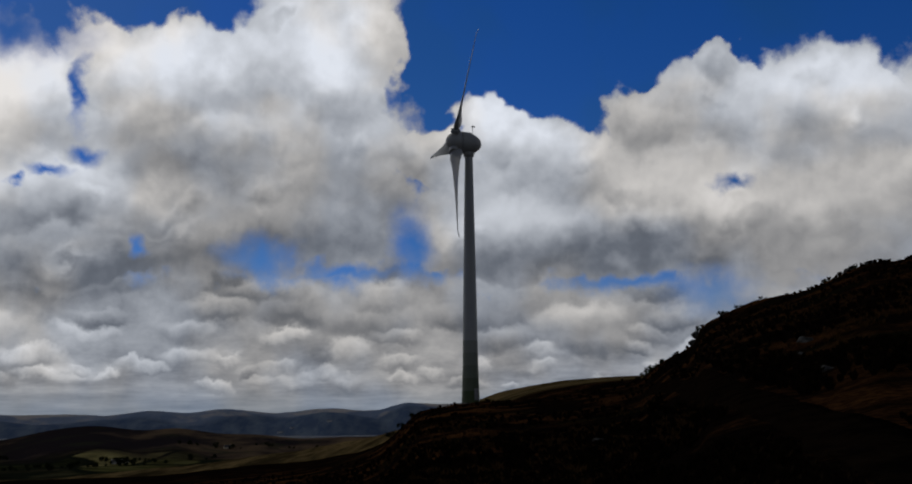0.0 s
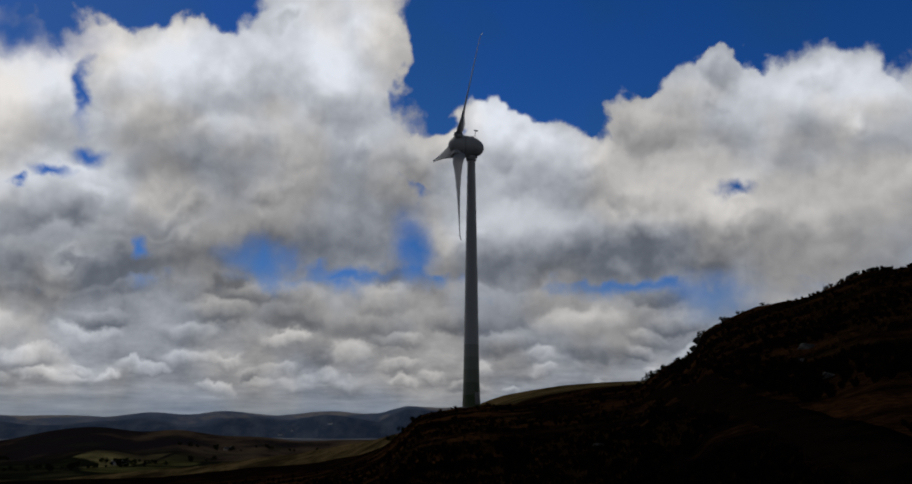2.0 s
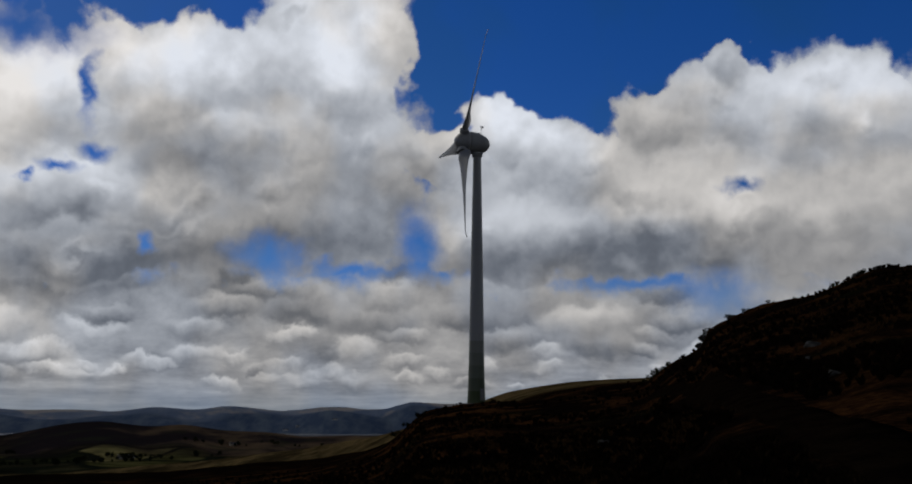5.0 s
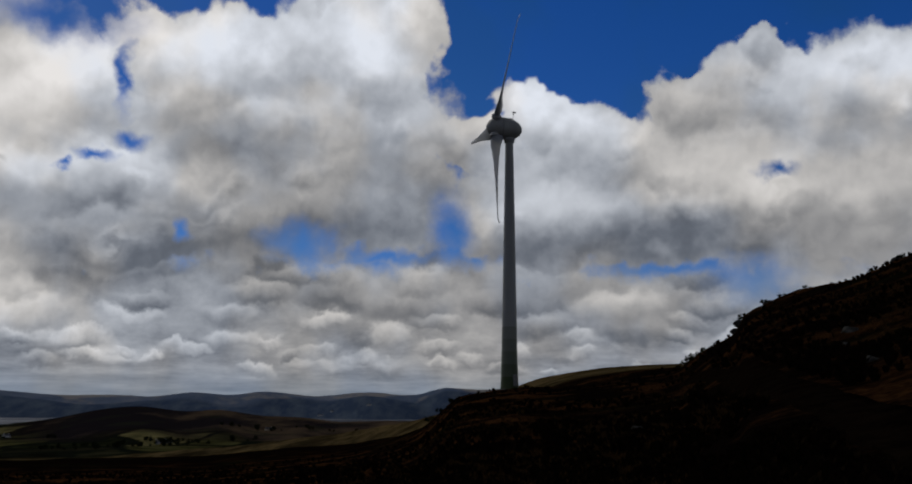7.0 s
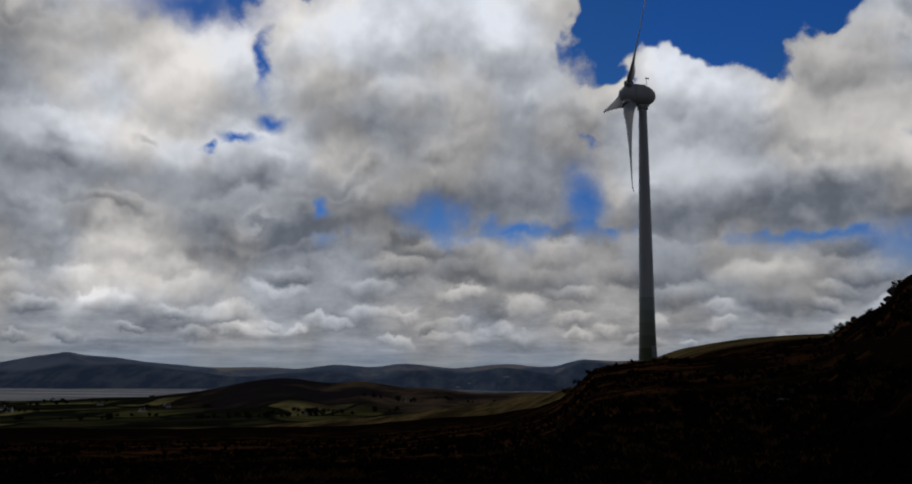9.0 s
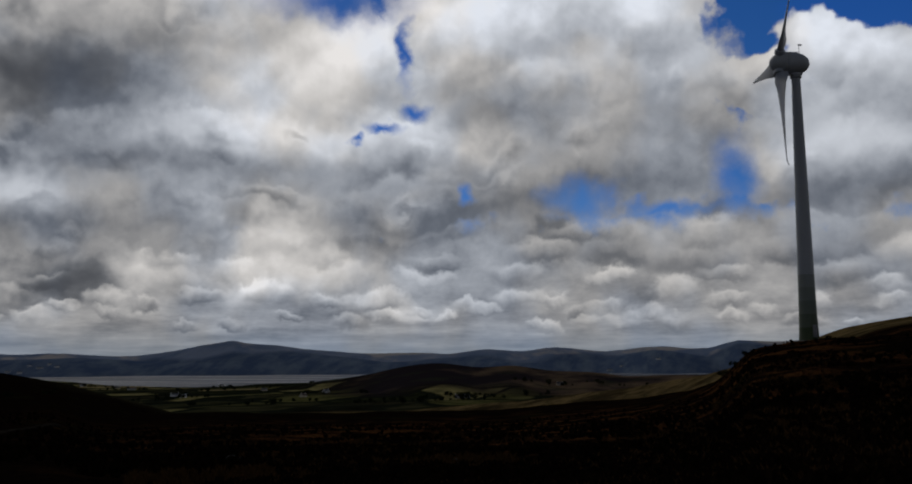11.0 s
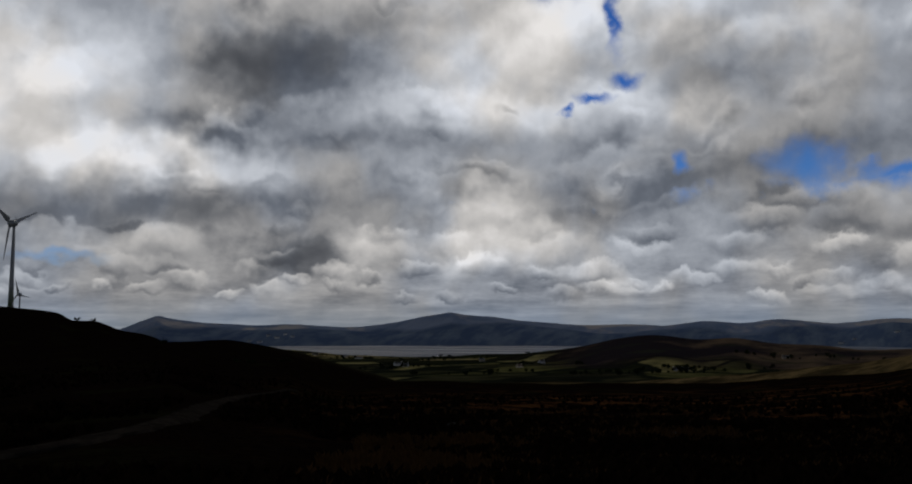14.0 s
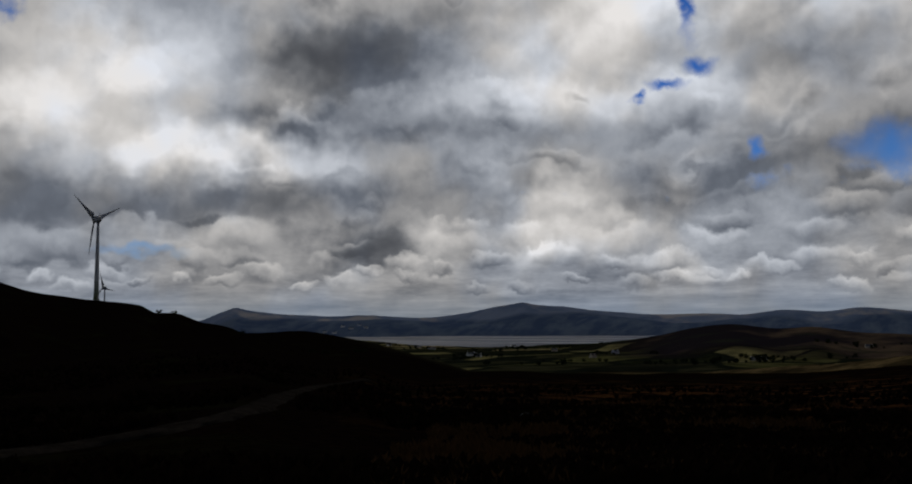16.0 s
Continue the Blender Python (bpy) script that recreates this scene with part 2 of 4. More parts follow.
# the lumps catch the light on their upper sides
rolled = warp(place, 0.5, 4, 1.6)
relief = n.math("SUBTRACT", n.billow(rolled, 0.38, 2.5, 0.42), n.billow(n.vec("ADD", rolled, (-0.25, 0.55, 0.0)), 0.38, 2.5, 0.42))
soft = n.hold(warp(place, 0.3, 3, 3.5), n.math("MAXIMUM", cover, heaped))
tone = None
for sign, rows in ((-0.75, DARK + DARK_LEFT), (1.0, LIGHT + LIGHT_LEFT)):
    for k, (u, v, ru, rv, strength) in enumerate(rows):
        if k % 12 == 11:
            soft = n.hold(soft, tone)
        p = n.step(n.puff(soft, u, v, ru * 1.7, rv * 1.7), 0.0, 0.9, 0.0, sign * strength)
        tone = p if tone is None else n.math("ADD", tone, p)
lum = n.math("MULTIPLY_ADD", grain, 0.05, n.math("MULTIPLY_ADD", relief, 0.26, heaped))
lum = n.math("SMOOTH_MAX", n.math("ADD", lum, tone), 0.06, 0.3)
# unseen heavy cloud, added overhead and behind to dim the sky light on the hilltop
heavy = n.math("MAXIMUM", n.step(el, 27.0, 38.0), n.math("MAXIMUM", n.step(az, 34.0, 55.0), n.step(az, -68.0, -85.0)))
gloom = n.math("MULTIPLY_ADD", heavy, n.step(el, 18.0, 34.0, -0.35, -0.95), 1.0)
CLOUD = ((0.0, (0.035, 0.04, 0.052)), (0.25, (0.132, 0.141, 0.160)), (0.5, (0.322, 0.328, 0.345)), (0.75, (0.54, 0.54, 0.55)), (1.0, (0.78, 0.78, 0.80)))
cloud = n.ramp(n.math("MULTIPLY", lum, gloom, clamp=True), *CLOUD)
# the far deck of heaped cloud, seen edge on near the horizon
flat = n.math("DIVIDE", 1.0, n.math("ADD", n.math("MAXIMUM", z, 0.0), 0.035))
deck_place = n.xyz(n.math("MULTIPLY", az, 0.24), n.math("MULTIPLY", flat, 0.34))
streak = n.noise(deck_place, 0.8, 6, 0.6)
deck_lum = n.math("MULTIPLY_ADD", n.math("SUBTRACT", streak, 0.5), 0.6, 0.42)
crisp = n.vec("MULTIPLY", n.vec("ADD", warp(place, 1.0, 4, 0.95), n.vec("SCALE", n.vec("SUBTRACT", n.noise(place, 0.3, 2, 0.5, True), (0.5, 0.5, 0.5)), 1.5)), (1, 1, 0))
pick = random.Random(11)
height = n.dot(crisp, (0, 1, 0))
held = 0
for row, wide in ((2.5, 1.3), (3.6, 1.9), (4.9, 2.4), (6.3, 3.0), (7.8, 3.6)):
    at = -67.0
    while at < 30.0:
        held += 1
        if held % 14 == 1:
            crisp = n.hold(crisp, n.math("MAXIMUM", deck_lum, tone))
            height = n.dot(crisp, (0, 1, 0))
        at += wide * pick.uniform(1.2, 3.0)
        size = pick.uniform(0.6, 1.15)
        v, rv = row + pick.uniform(-0.6, 0.6), wide * size * pick.uniform(0.36, 0.55)
        deck_lum = n.lay(deck_lum, n.puff(crisp, at, v, wide * size * 1.15, rv), height, v, rv, 0.49 + pick.uniform(-0.12, 0.12), 0.5, 0.27)
deck_lum = n.math("ADD", deck_lum, n.math("MULTIPLY_ADD", tone, 0.85, n.math("MULTIPLY", relief, 0.22)))
deck_lum = n.math("SMOOTH_MAX", deck_lum, 0.08, 0.3)
deck = n.ramp(n.math("MULTIPLY", deck_lum, gloom, clamp=True), *CLOUD)
veil = n.math("MULTIPLY", n.step(n.math("ADD", el, n.math("MULTIPLY", n.math("SUBTRACT", streak, 0.5), 5.0)), 9.6, 7.8), n.math("MULTIPLY", n.step(streak, 0.12, 0.28), n.math("MULTIPLY_ADD", gap, -0.85, 1.0)))
pale = n.mix(n.step(el, 9.0, 0.5), blue, (0.19, 0.25, 0.34))
haze = n.math("MULTIPLY", n.step(el, 2.4, 0.2), 0.62)
behind = n.mix(haze, n.mix(veil, pale, deck), n.mix(gloom, (0.02, 0.02, 0.02), (0.17, 0.212, 0.27)))
full = n.mix(cover, behind, cloud)
full = n.mix(1.0, full, n.mix(n.step(n.noise(place, 0.12, 3), 0.38, 0.62), (0.95, 1.0, 1.07), (1.03, 1.0, 0.955)), "MULTIPLY")
back = n.add("ShaderNodeBackground")
n.link(full, back.inputs["Color"])
n.link(back.outputs[0], n.add("ShaderNodeOutputWorld").inputs["Surface"])

# ---- the lie of the land ----
WATER = -66.0


def lattice(ix, iy, seed):
    h = (ix.astype(np.int64) * 374761393 + iy.astype(np.int64) * 668265263 + seed * 974634777) & 0xFFFFFFFF
    h = ((h ^ (h >> 13)) * 1274126177) & 0xFFFFFFFF
    return ((h ^ (h >> 16)) & 0xFFFF) / 65535.0 * 2 - 1


def fbm(x, y, size, octaves=4, seed=0):
    """Smooth noise about -1 to 1, whose largest lumps are size metres across."""
    total, amp, x, y = 0.0, 0.55, np.asarray(x) / size, np.asarray(y) / size
    for k in range(octaves):
        ix, iy = np.floor(x), np.floor(y)
        fx, fy = x - ix, y - iy
        fx, fy = fx * fx * (3 - 2 * fx), fy * fy * (3 - 2 * fy)
        a, b = lattice(ix, iy, seed + k), lattice(ix + 1, iy, seed + k)
        c, d = lattice(ix, iy + 1, seed + k), lattice(ix + 1, iy + 1, seed + k)
        total = total + amp * ((a * (1 - fx) + b * fx) * (1 - fy) + (c * (1 - fx) + d * fx) * fy)
        x, y, amp = x * 2.03 + 17.1, y * 2.03 - 9.7, amp * 0.5
    return total


def along(az, knots):
    """A value that runs smoothly along the azimuth through (azimuth, value) knots."""
    ks = sorted(knots)
    xs, ys = np.array([k[0] for k in ks]), np.array([k[1] for k in ks])
    m = np.gradient(ys, xs)
    i = np.clip(np.searchsorted(xs, az) - 1, 0, len(xs) - 2)
    h = xs[i + 1] - xs[i]
    s = np.clip((az - xs[i]) / h, 0, 1)
    # keeps the curve from overshooting
    d = (ys[i + 1] - ys[i]) / h
    m0, m1 = np.where(m[i] * d > 0, np.sign(d) * np.minimum(abs(m[i]), 2 * abs(d)), 0), np.where(m[i + 1] * d > 0, np.sign(d) * np.minimum(abs(m[i + 1]), 2 * abs(d)), 0)
    return (ys[i] * (2 * s**3 - 3 * s**2 + 1) + ys[i + 1] * (3 * s**2 - 2 * s**3)
            + h * (m0 * (s**3 - 2 * s**2 + s) + m1 * (s**3 - s**2)))


def tan(deg):
    return np.tan(np.radians(deg))


# crests: azimuth (to the left), rise in degrees above the eye
BROW = [(-180, 1.0), (-90, 9.0), (-60, 11.0), (-40, 10.2), (-30, 9.0), (-26.3, 8.62), (-24.3, 8.56), (-23.1, 8.18), (-21.2, 7.41), (-17.9, 6.74), (-16.2, 6.08),
        (-14.75, 5.25), (-14.35, 4.45), (-12.8, 3.5), (-11.7, 2.68), (-11.1, 2.2), (-7.6, 1.55), (-4.1, 1.1), (-0.95, 0.93), (0.5, 0.72), (2.3, 0.37),
        (3.3, -0.53), (4.5, -1.45), (5.6, -1.85), (7.8, -2.25), (13.2, -2.75), (17.1, -3.15), (24, -3.2), (30, -3.22), (36, -3.15), (39, -3.2), (41, -2.93),
        (43, -2.05), (45.2, -2.0), (47.3, -1.62), (49.9, -0.75), (60, -1.4), (80, -2.0), (180, 1.0)]
BROW_FAR = [(-180, 120), (-60, 110), (-26, 135), (-15, 150), (-11, 175), (0, 174), (2.3, 180), (3.3, 200), (5, 240), (8, 280), (13, 310), (41, 330), (46, 330),
            (50, 360), (80, 300), (180, 120)]
LEFT_HILL = [(38, -4.5), (43, -3.0), (46, -1.7), (49.9, -0.74), (50.7, -0.37), (52.6, -0.02), (54.1, 0.47), (55.1, 0.47), (56.0, 0.95), (58.4, 1.28), (61.9, 1.75),
             (63.4, 2.22), (70, 3.0), (80, 2.0), (100, 0.0)]
SHOULDER = [(30, -4.0), (36, -3.2), (38.2, -2.5), (41, -1.7), (43.8, -1.04), (46.6, -0.58), (49.9, -0.7), (55, -0.5), (58, -0.3), (62, -0.4), (80, -2.0)]
STRAW_HILL = [(-40, 2.6), (-10.7, 2.42), (-7.6, 2.26), (-4.1, 1.81), (-1.7, 1.18), (-0.6, 0.75), (1, 0.1), (3, -0.46), (5.1, -1.04), (7.8, -1.55), (12.2, -2.14),
              (15.4, -2.55), (18, -2.75), (21, -3.0), (26, -3.4)]
BROWN_HILL = [(0, -1.3), (6.5, -1.03), (9.4, -1.09), (11.5, -0.87), (13.9, -0.78), (16.4, -0.46), (18.2, -0.55), (20.9, -0.30), (22.8, -0.46), (25.2, -0.97),
              (27.9, -1.32), (31, -1.7), (35, -2.2)]
FAR_RIDGE = [(-40, 0.8), (-10, 0.8), (0.9, 0.86), (3.0, 0.98), (4.8, 0.48), (8.0, 0.67), (10.8, 0.44), (13.7, 0.6), (15.8, 0.42), (17.9, 0.58), (20.5, 0.28), (22.8, 0.36),
             (25.5, 0.33), (28.9, 0.6), (30.3, 0.81), (32.5, 0.98), (33.2, 1.1), (33.9, 0.98), (36.7, 0.45), (39.9, 0.23), (42.4, 0.35), (45.2, 0.29), (48, 0.48), (49.9, 0.7), (50.6, 0.84),
             (51.3, 0.6), (52.6, 0.08), (56, -0.2), (70, 0.2)]
FAR_SPUR = [(-10, 0.0), (4, -0.1), (8, 0.45), (10, 0.1), (12.5, -0.1), (16, -0.3), (19, 0.1), (24, -0.2), (27, 0.15), (29.5, 0.3), (31.5, 0.05), (36, -0.1), (42, 0.1), (47, -0.1), (52, -0.3), (70, -0.3)]


def rise(az, r, crest, dist, near, far):
    """A ridge whose crest line lies at dist: it falls by the slopes near and far on either side."""
    top = EYE + dist * tan(along(az, crest))
    d = r - dist
    return top - np.where(d < 0, -d * near, d * far) * (1 - np.exp(-abs(d) / (0.05 * dist)))


def swell(a, b, k):
    """The higher of two surfaces, blended over about k metres."""
    h = np.clip(0.5 + 0.5 * (a - b) / k, 0, 1)
    return b + (a - b) * h + k * h * (1 - h) * 0.5


def shore(az):
    return along(az, [(-60, 2900), (20, 2900), (28, 2850), (30, 2790), (35, 2500), (40, 2750), (42.5, 3350), (46, 3900), (60, 3900)])


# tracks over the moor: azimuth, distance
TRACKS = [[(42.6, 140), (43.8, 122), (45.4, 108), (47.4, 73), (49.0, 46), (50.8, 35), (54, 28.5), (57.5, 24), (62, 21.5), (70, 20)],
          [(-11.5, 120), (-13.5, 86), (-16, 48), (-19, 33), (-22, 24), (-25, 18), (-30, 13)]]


def off_track(x, y):
    """Distance to the nearest track."""
    best = np.full(np.shape(x), 999.0)
    for line in TRACKS:
        pts = [(-math.sin(radians(a)) * d, math.cos(radians(a)) * d) for a, d in line]
        for (x0, y0), (x1, y1) in zip(pts, pts[1:]):
            s = np.clip(((x - x0) * (x1 - x0) + (y - y0) * (y1 - y0)) / ((x1 - x0) ** 2 + (y1 - y0) ** 2), 0, 1)
            best = np.minimum(best, np.hypot(x - x0 - s * (x1 - x0), y - y0 - s * (y1 - y0)))
    return best


def land(az, r, lumps=True):
    """Height of the ground at azimuth az (degrees to the left) and distance r."""
    x, y = -np.sin(np.radians(az)) * r, np.cos(np.radians(az)) * r
    brow, dist = along(az, BROW), along(az, BROW_FAR)
    s = np.clip(np.log(np.maximum(r, 4) / 8.0) / np.log(dist / 8.0), -0.3, 1)
    el = -11.5 + (brow + 11.5) * np.sign(s) * abs(s) ** 0.62
    near = EYE + np.minimum(r, dist) * tan(np.maximum(el, -13.0))
    near = np.where(r < 8, EYE * 0 + near * (r / 8) + (1 - r / 8) * 0.0, near)
    past = np.maximum(r - dist, 0)
    hill = near - past * 0.16 * (1 - np.exp(-past / 25.0))
    low = -54 - 12.5 * np.clip((r - 900) / (shore(az) - 900), 0, 4)
    low = np.where(r > 4150, WATER - 2 + (r - 4150) * 0.03, low)
    low = np.maximum(low, WATER - 9)
    z = np.maximum(hill, low)
    z = np.maximum(z, np.where(r > dist, rise(az, r, STRAW_HILL, along(az, [(-40, 400), (-1, 420), (3, 560), (8, 720), (15, 850), (26, 1000)]), 0.045, 0.14), -99))
    z = np.maximum(z, np.where((az > 34) & (r > dist), rise(az, r, LEFT_HILL, along(az, [(38, 560), (55, 600), (64, 640), (100, 640)]), 0.10, 0.2), -99))
    z = np.maximum(z, np.where((az > 28) & (r > dist), rise(az, r, SHOULDER, along(az, [(28, 1000), (50, 1000), (56, 1230), (80, 1230)]), 0.07, 0.1), -99))
    z = np.maximum(z, rise(az, r, BROWN_HILL, along(az, [(0, 1900), (21, 2050), (35, 2100)]), 0.075, 0.12))
    z = np.maximum(z, np.where(r > 3900, rise(az, r, FAR_RIDGE, 4660.0, 0.30, 0.3), -99))
    z = np.maximum(z, np.where(r > 3900, rise(az, r, FAR_SPUR, 4440.0 + 60 * np.sin(az * 0.7), 0.33, 0.3), -99))
    z = np.where(r > 4255 + 25 * np.sin(az), np.maximum(z, WATER + 0.6), z)
    if lumps:
        grow = np.clip(r / 60.0, 0.12, 1) * np.clip((off_track(x, y) - 1.5) / 4.0, 0.05, 1)
        z = z + grow * (0.35 * fbm(x, y, 9, 4, 3) + 0.15 * fbm(x, y, 2.2, 3, 11)) * np.clip(1.6 - r / 200, 0.0, 1)
        z = z + np.clip((r - 120) / 200, 0, 1) * np.clip(1.5 - r / 900, 0.0, 1) * np.where(az > 42, 2.0, 1.3) * fbm(x, y, 38, 3, 17)
        z = z + np.clip((r - 500) / 900, 0, 1) * np.clip(1.2 - r / 3000, 0.0, 1) * 2.2 * fbm(x, y, 160, 4, 5)
        z = z + np.clip((r - 4260) / 200, 0, 1) * 7.0 * fbm(x, y, 190, 5, 8)
    return z

# ---- materials ----


def material(name, rough=0.8, metal=0.0):
    mat = bpy.data.materials.new(name)
    mat.use_nodes = True
    m = Nodes(mat.node_tree)
    shader = mat.node_tree.nodes["Principled BSDF"]
    shader.inputs["Roughness"].default_value, shader.inputs["Metallic"].default_value = rough, metal
    spot = m.add("ShaderNodeTexCoord").outputs["Object"]
    return mat, m, shader, spot


def bump(m, shader, height, strength, distance):
    node = m.add("ShaderNodeBump")
    node.inputs["Strength"].default_value, node.inputs["Distance"].default_value = strength, distance
    m.link(height, node.inputs["Height"])
    m.link(node.outputs[0], shader.inputs["Normal"])


def worn(name, dark, light, size, rough=0.8, metal=0.0, relief=0.02, streaks=False):
    """Paint, plaster, slate or stone: two tones mottled at two scales, with a fine relief."""
    mat, m, shader, spot = material(name, rough, metal)
    broad = m.noise(m.vec("MULTIPLY", spot, (1, 1, 0.12)) if streaks else spot, 1.0 / size, 4, 0.6)
    fine = m.noise(spot, 9.0 / size, 5, 0.6)
    both = m.math("ADD", m.math("MULTIPLY", broad, 0.65), m.math("MULTIPLY", fine, 0.35))
    m.link(m.mix(m.step(both, 0.35, 0.65), dark, light), shader.inputs["Base Color"])
    bump(m, shader, fine, 0.4, relief)
    if rough > 0.87:
        shader.inputs["Specular IOR Level"].default_value = 0.0
    return mat


def ground_material():
    """Heather moor near by, its colours darkened for cloud shade; pale bent grass, small fields and hazed hill pasture
    by the land cover that is stored with the mesh.
    """
    mat, m, shader, spot = material("moorland", 0.95)
    shader.inputs["Specular IOR Level"].default_value = 0.0
    where = m.add("ShaderNodeAttribute")
    where.attribute_name = "cover"
    kinds = m.add("ShaderNodeSeparateXYZ")
    m.link(where.outputs["Vector"], kinds.inputs[0])
    flat = m.vec("MULTIPLY", spot, (1, 1, 0))
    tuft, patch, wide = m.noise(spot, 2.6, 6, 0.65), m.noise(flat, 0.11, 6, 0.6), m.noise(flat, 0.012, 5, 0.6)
    # moor tones far below real ones: the cloud's shade is put into the colour
    shaded_peat = m.mix(m.step(tuft, 0.35, 0.7), (0.003, 0.0021, 0.0018), (0.010, 0.0065, 0.0042))
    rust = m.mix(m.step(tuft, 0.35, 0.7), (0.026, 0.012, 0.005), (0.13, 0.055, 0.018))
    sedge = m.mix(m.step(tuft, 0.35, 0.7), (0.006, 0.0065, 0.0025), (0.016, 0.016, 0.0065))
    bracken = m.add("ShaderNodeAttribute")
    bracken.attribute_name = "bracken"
    shaded_heath = m.mix(m.math("MULTIPLY", m.step(patch, 0.46, 0.64), bracken.outputs["Fac"]), shaded_peat, rust)
    shaded_heath = m.mix(m.math("MULTIPLY", m.step(m.noise(flat, 0.06, 5, 0.6), 0.54, 0.68), 0.8), shaded_heath, sedge)
    slope = m.add("ShaderNodeAttribute")
    slope.attribute_name = "hillside"
    sides = m.add("ShaderNodeSeparateXYZ")
    m.link(slope.outputs["Vector"], sides.inputs[0])
    dabs, specks = m.noise(flat, 0.018, 8, 0.66), m.noise(flat, 0.10, 7, 0.66)
    # straw grass; its pale colour also stands in for sunlight on these slopes
    straw = m.mix(m.step(dabs, 0.36, 0.64), (0.030, 0.022, 0.011), (0.20, 0.14, 0.058))
    straw = m.mix(m.math("MULTIPLY", m.step(specks, 0.48, 0.60), 0.75), straw, (0.034, 0.030, 0.013))
    # small walled fields with dark hedges between them
    cells, hedge = m.add("ShaderNodeTexVoronoi"), m.add("ShaderNodeTexVoronoi")
    hedge.feature = "DISTANCE_TO_EDGE"
    bent = m.vec("ADD", flat, m.vec("SCALE", m.vec("SUBTRACT", m.noise(flat, 0.004, 2, 0.5, True), (0.5, 0.5, 0.5)), 150.0))
    for node in (cells, hedge):
        node.inputs["Scale"].default_value, node.inputs["Randomness"].default_value = 0.0105, 0.9
        m.link(m.vec("MULTIPLY", bent, (1.0, 0.42, 0)), node.inputs["Vector"])
    pick = m.add("ShaderNodeSeparateXYZ")
    m.link(cells.outputs["Color"], pick.inputs[0])
    # the palest fields carry sunlight in their colour as well
    field = m.ramp(pick.outputs[0], (0.0, (0.016, 0.018, 0.011)), (0.3, (0.030, 0.034, 0.015)), (0.5, (0.058, 0.056, 0.026)), (0.62, (0.026, 0.025, 0.015)),
                   (0.76, (0.13, 0.125, 0.042)), (0.88, (0.30, 0.26, 0.10)), (1.0, (0.38, 0.30, 0.13)))
    field = m.mix(m.step(m.noise(flat, 0.02, 7, 0.66), 0.36, 0.64), m.mix(1.0, field, (0.35, 0.36, 0.38), "MULTIPLY"), field)
    field = m.mix(m.step(m.math("ADD", hedge.outputs["Distance"], m.math("MULTIPLY", m.math("SUBTRACT", specks, 0.5), 0.1)), 0.09, 0.03), field, (0.012, 0.015, 0.009))
    # the lower hill beyond the fields: heather and bent grass, a sunlit swath painted paler on its right
    graze_and_sun = m.math("ADD", m.noise(m.vec("MULTIPLY", flat, (1, 0.6, 0)), 0.0075, 8, 0.64), m.math("MULTIPLY", m.math("SUBTRACT", sides.outputs[1], 0.5), 0.16))
    moor = m.mix(m.step(graze_and_sun, 0.43, 0.70), (0.022, 0.018, 0.020), (0.13, 0.09, 0.054))
    moor = m.mix(m.math("MULTIPLY", m.step(m.noise(flat, 0.011, 6, 0.6), 0.54, 0.66), 0.65), moor, (0.030, 0.034, 0.020))
    # far hills: the blue of distant haze is put into the base colour
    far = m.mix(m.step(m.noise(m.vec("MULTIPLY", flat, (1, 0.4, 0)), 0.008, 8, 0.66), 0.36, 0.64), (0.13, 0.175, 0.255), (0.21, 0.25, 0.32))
    # warm pale patches paint sunlight on the far slopes
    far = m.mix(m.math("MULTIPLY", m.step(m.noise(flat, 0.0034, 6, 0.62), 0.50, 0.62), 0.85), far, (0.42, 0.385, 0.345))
    # the range along the shore: darker cover, blue haze in its colour too
    hazy_shore_wood = m.mix(m.step(m.noise(m.vec("MULTIPLY", flat, (1, 0.4, 0)), 0.014, 7, 0.66), 0.40, 0.66), (0.072, 0.105, 0.17), (0.14, 0.178, 0.225))
    far = m.mix(sides.outputs[2], far, hazy_shore_wood)
    colour = m.mix(kinds.outputs[0], shaded_heath, straw)
    colour = m.mix(kinds.outputs[1], colour, field)
    colour = m.mix(sides.outputs[0], colour, moor)
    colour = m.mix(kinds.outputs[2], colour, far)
    m.link(colour, shader.inputs["Base Color"])
    bump(m, shader, m.math("MULTIPLY", m.math("ADD", tuft, m.noise(spot, 0.5, 5, 0.6)), m.math("SUBTRACT", 1.0, kinds.outputs[2])), 0.9, 0.35)
    return mat


def water_material():
    mat, m, shader, spot = material("lough_water", 0.22)
    shader.inputs["Base Color"].default_value = (0.026, 0.036, 0.05, 1)
    shader.inputs["Specular IOR Level"].default_value = 0.22
    shader.inputs["IOR"].default_value = 1.33
    stretch = m.vec("MULTIPLY", spot, (0.02, 0.05, 0))
    bump(m, shader, m.noise(stretch, 1.0, 6, 0.65), 1.0, 3.0)
    m.link(m.step(m.noise(m.vec("MULTIPLY", spot, (0.0012, 0.006, 0)), 1.0, 4), 0.35, 0.65, 0.35, 0.6), shader.inputs["Roughness"])
    return mat


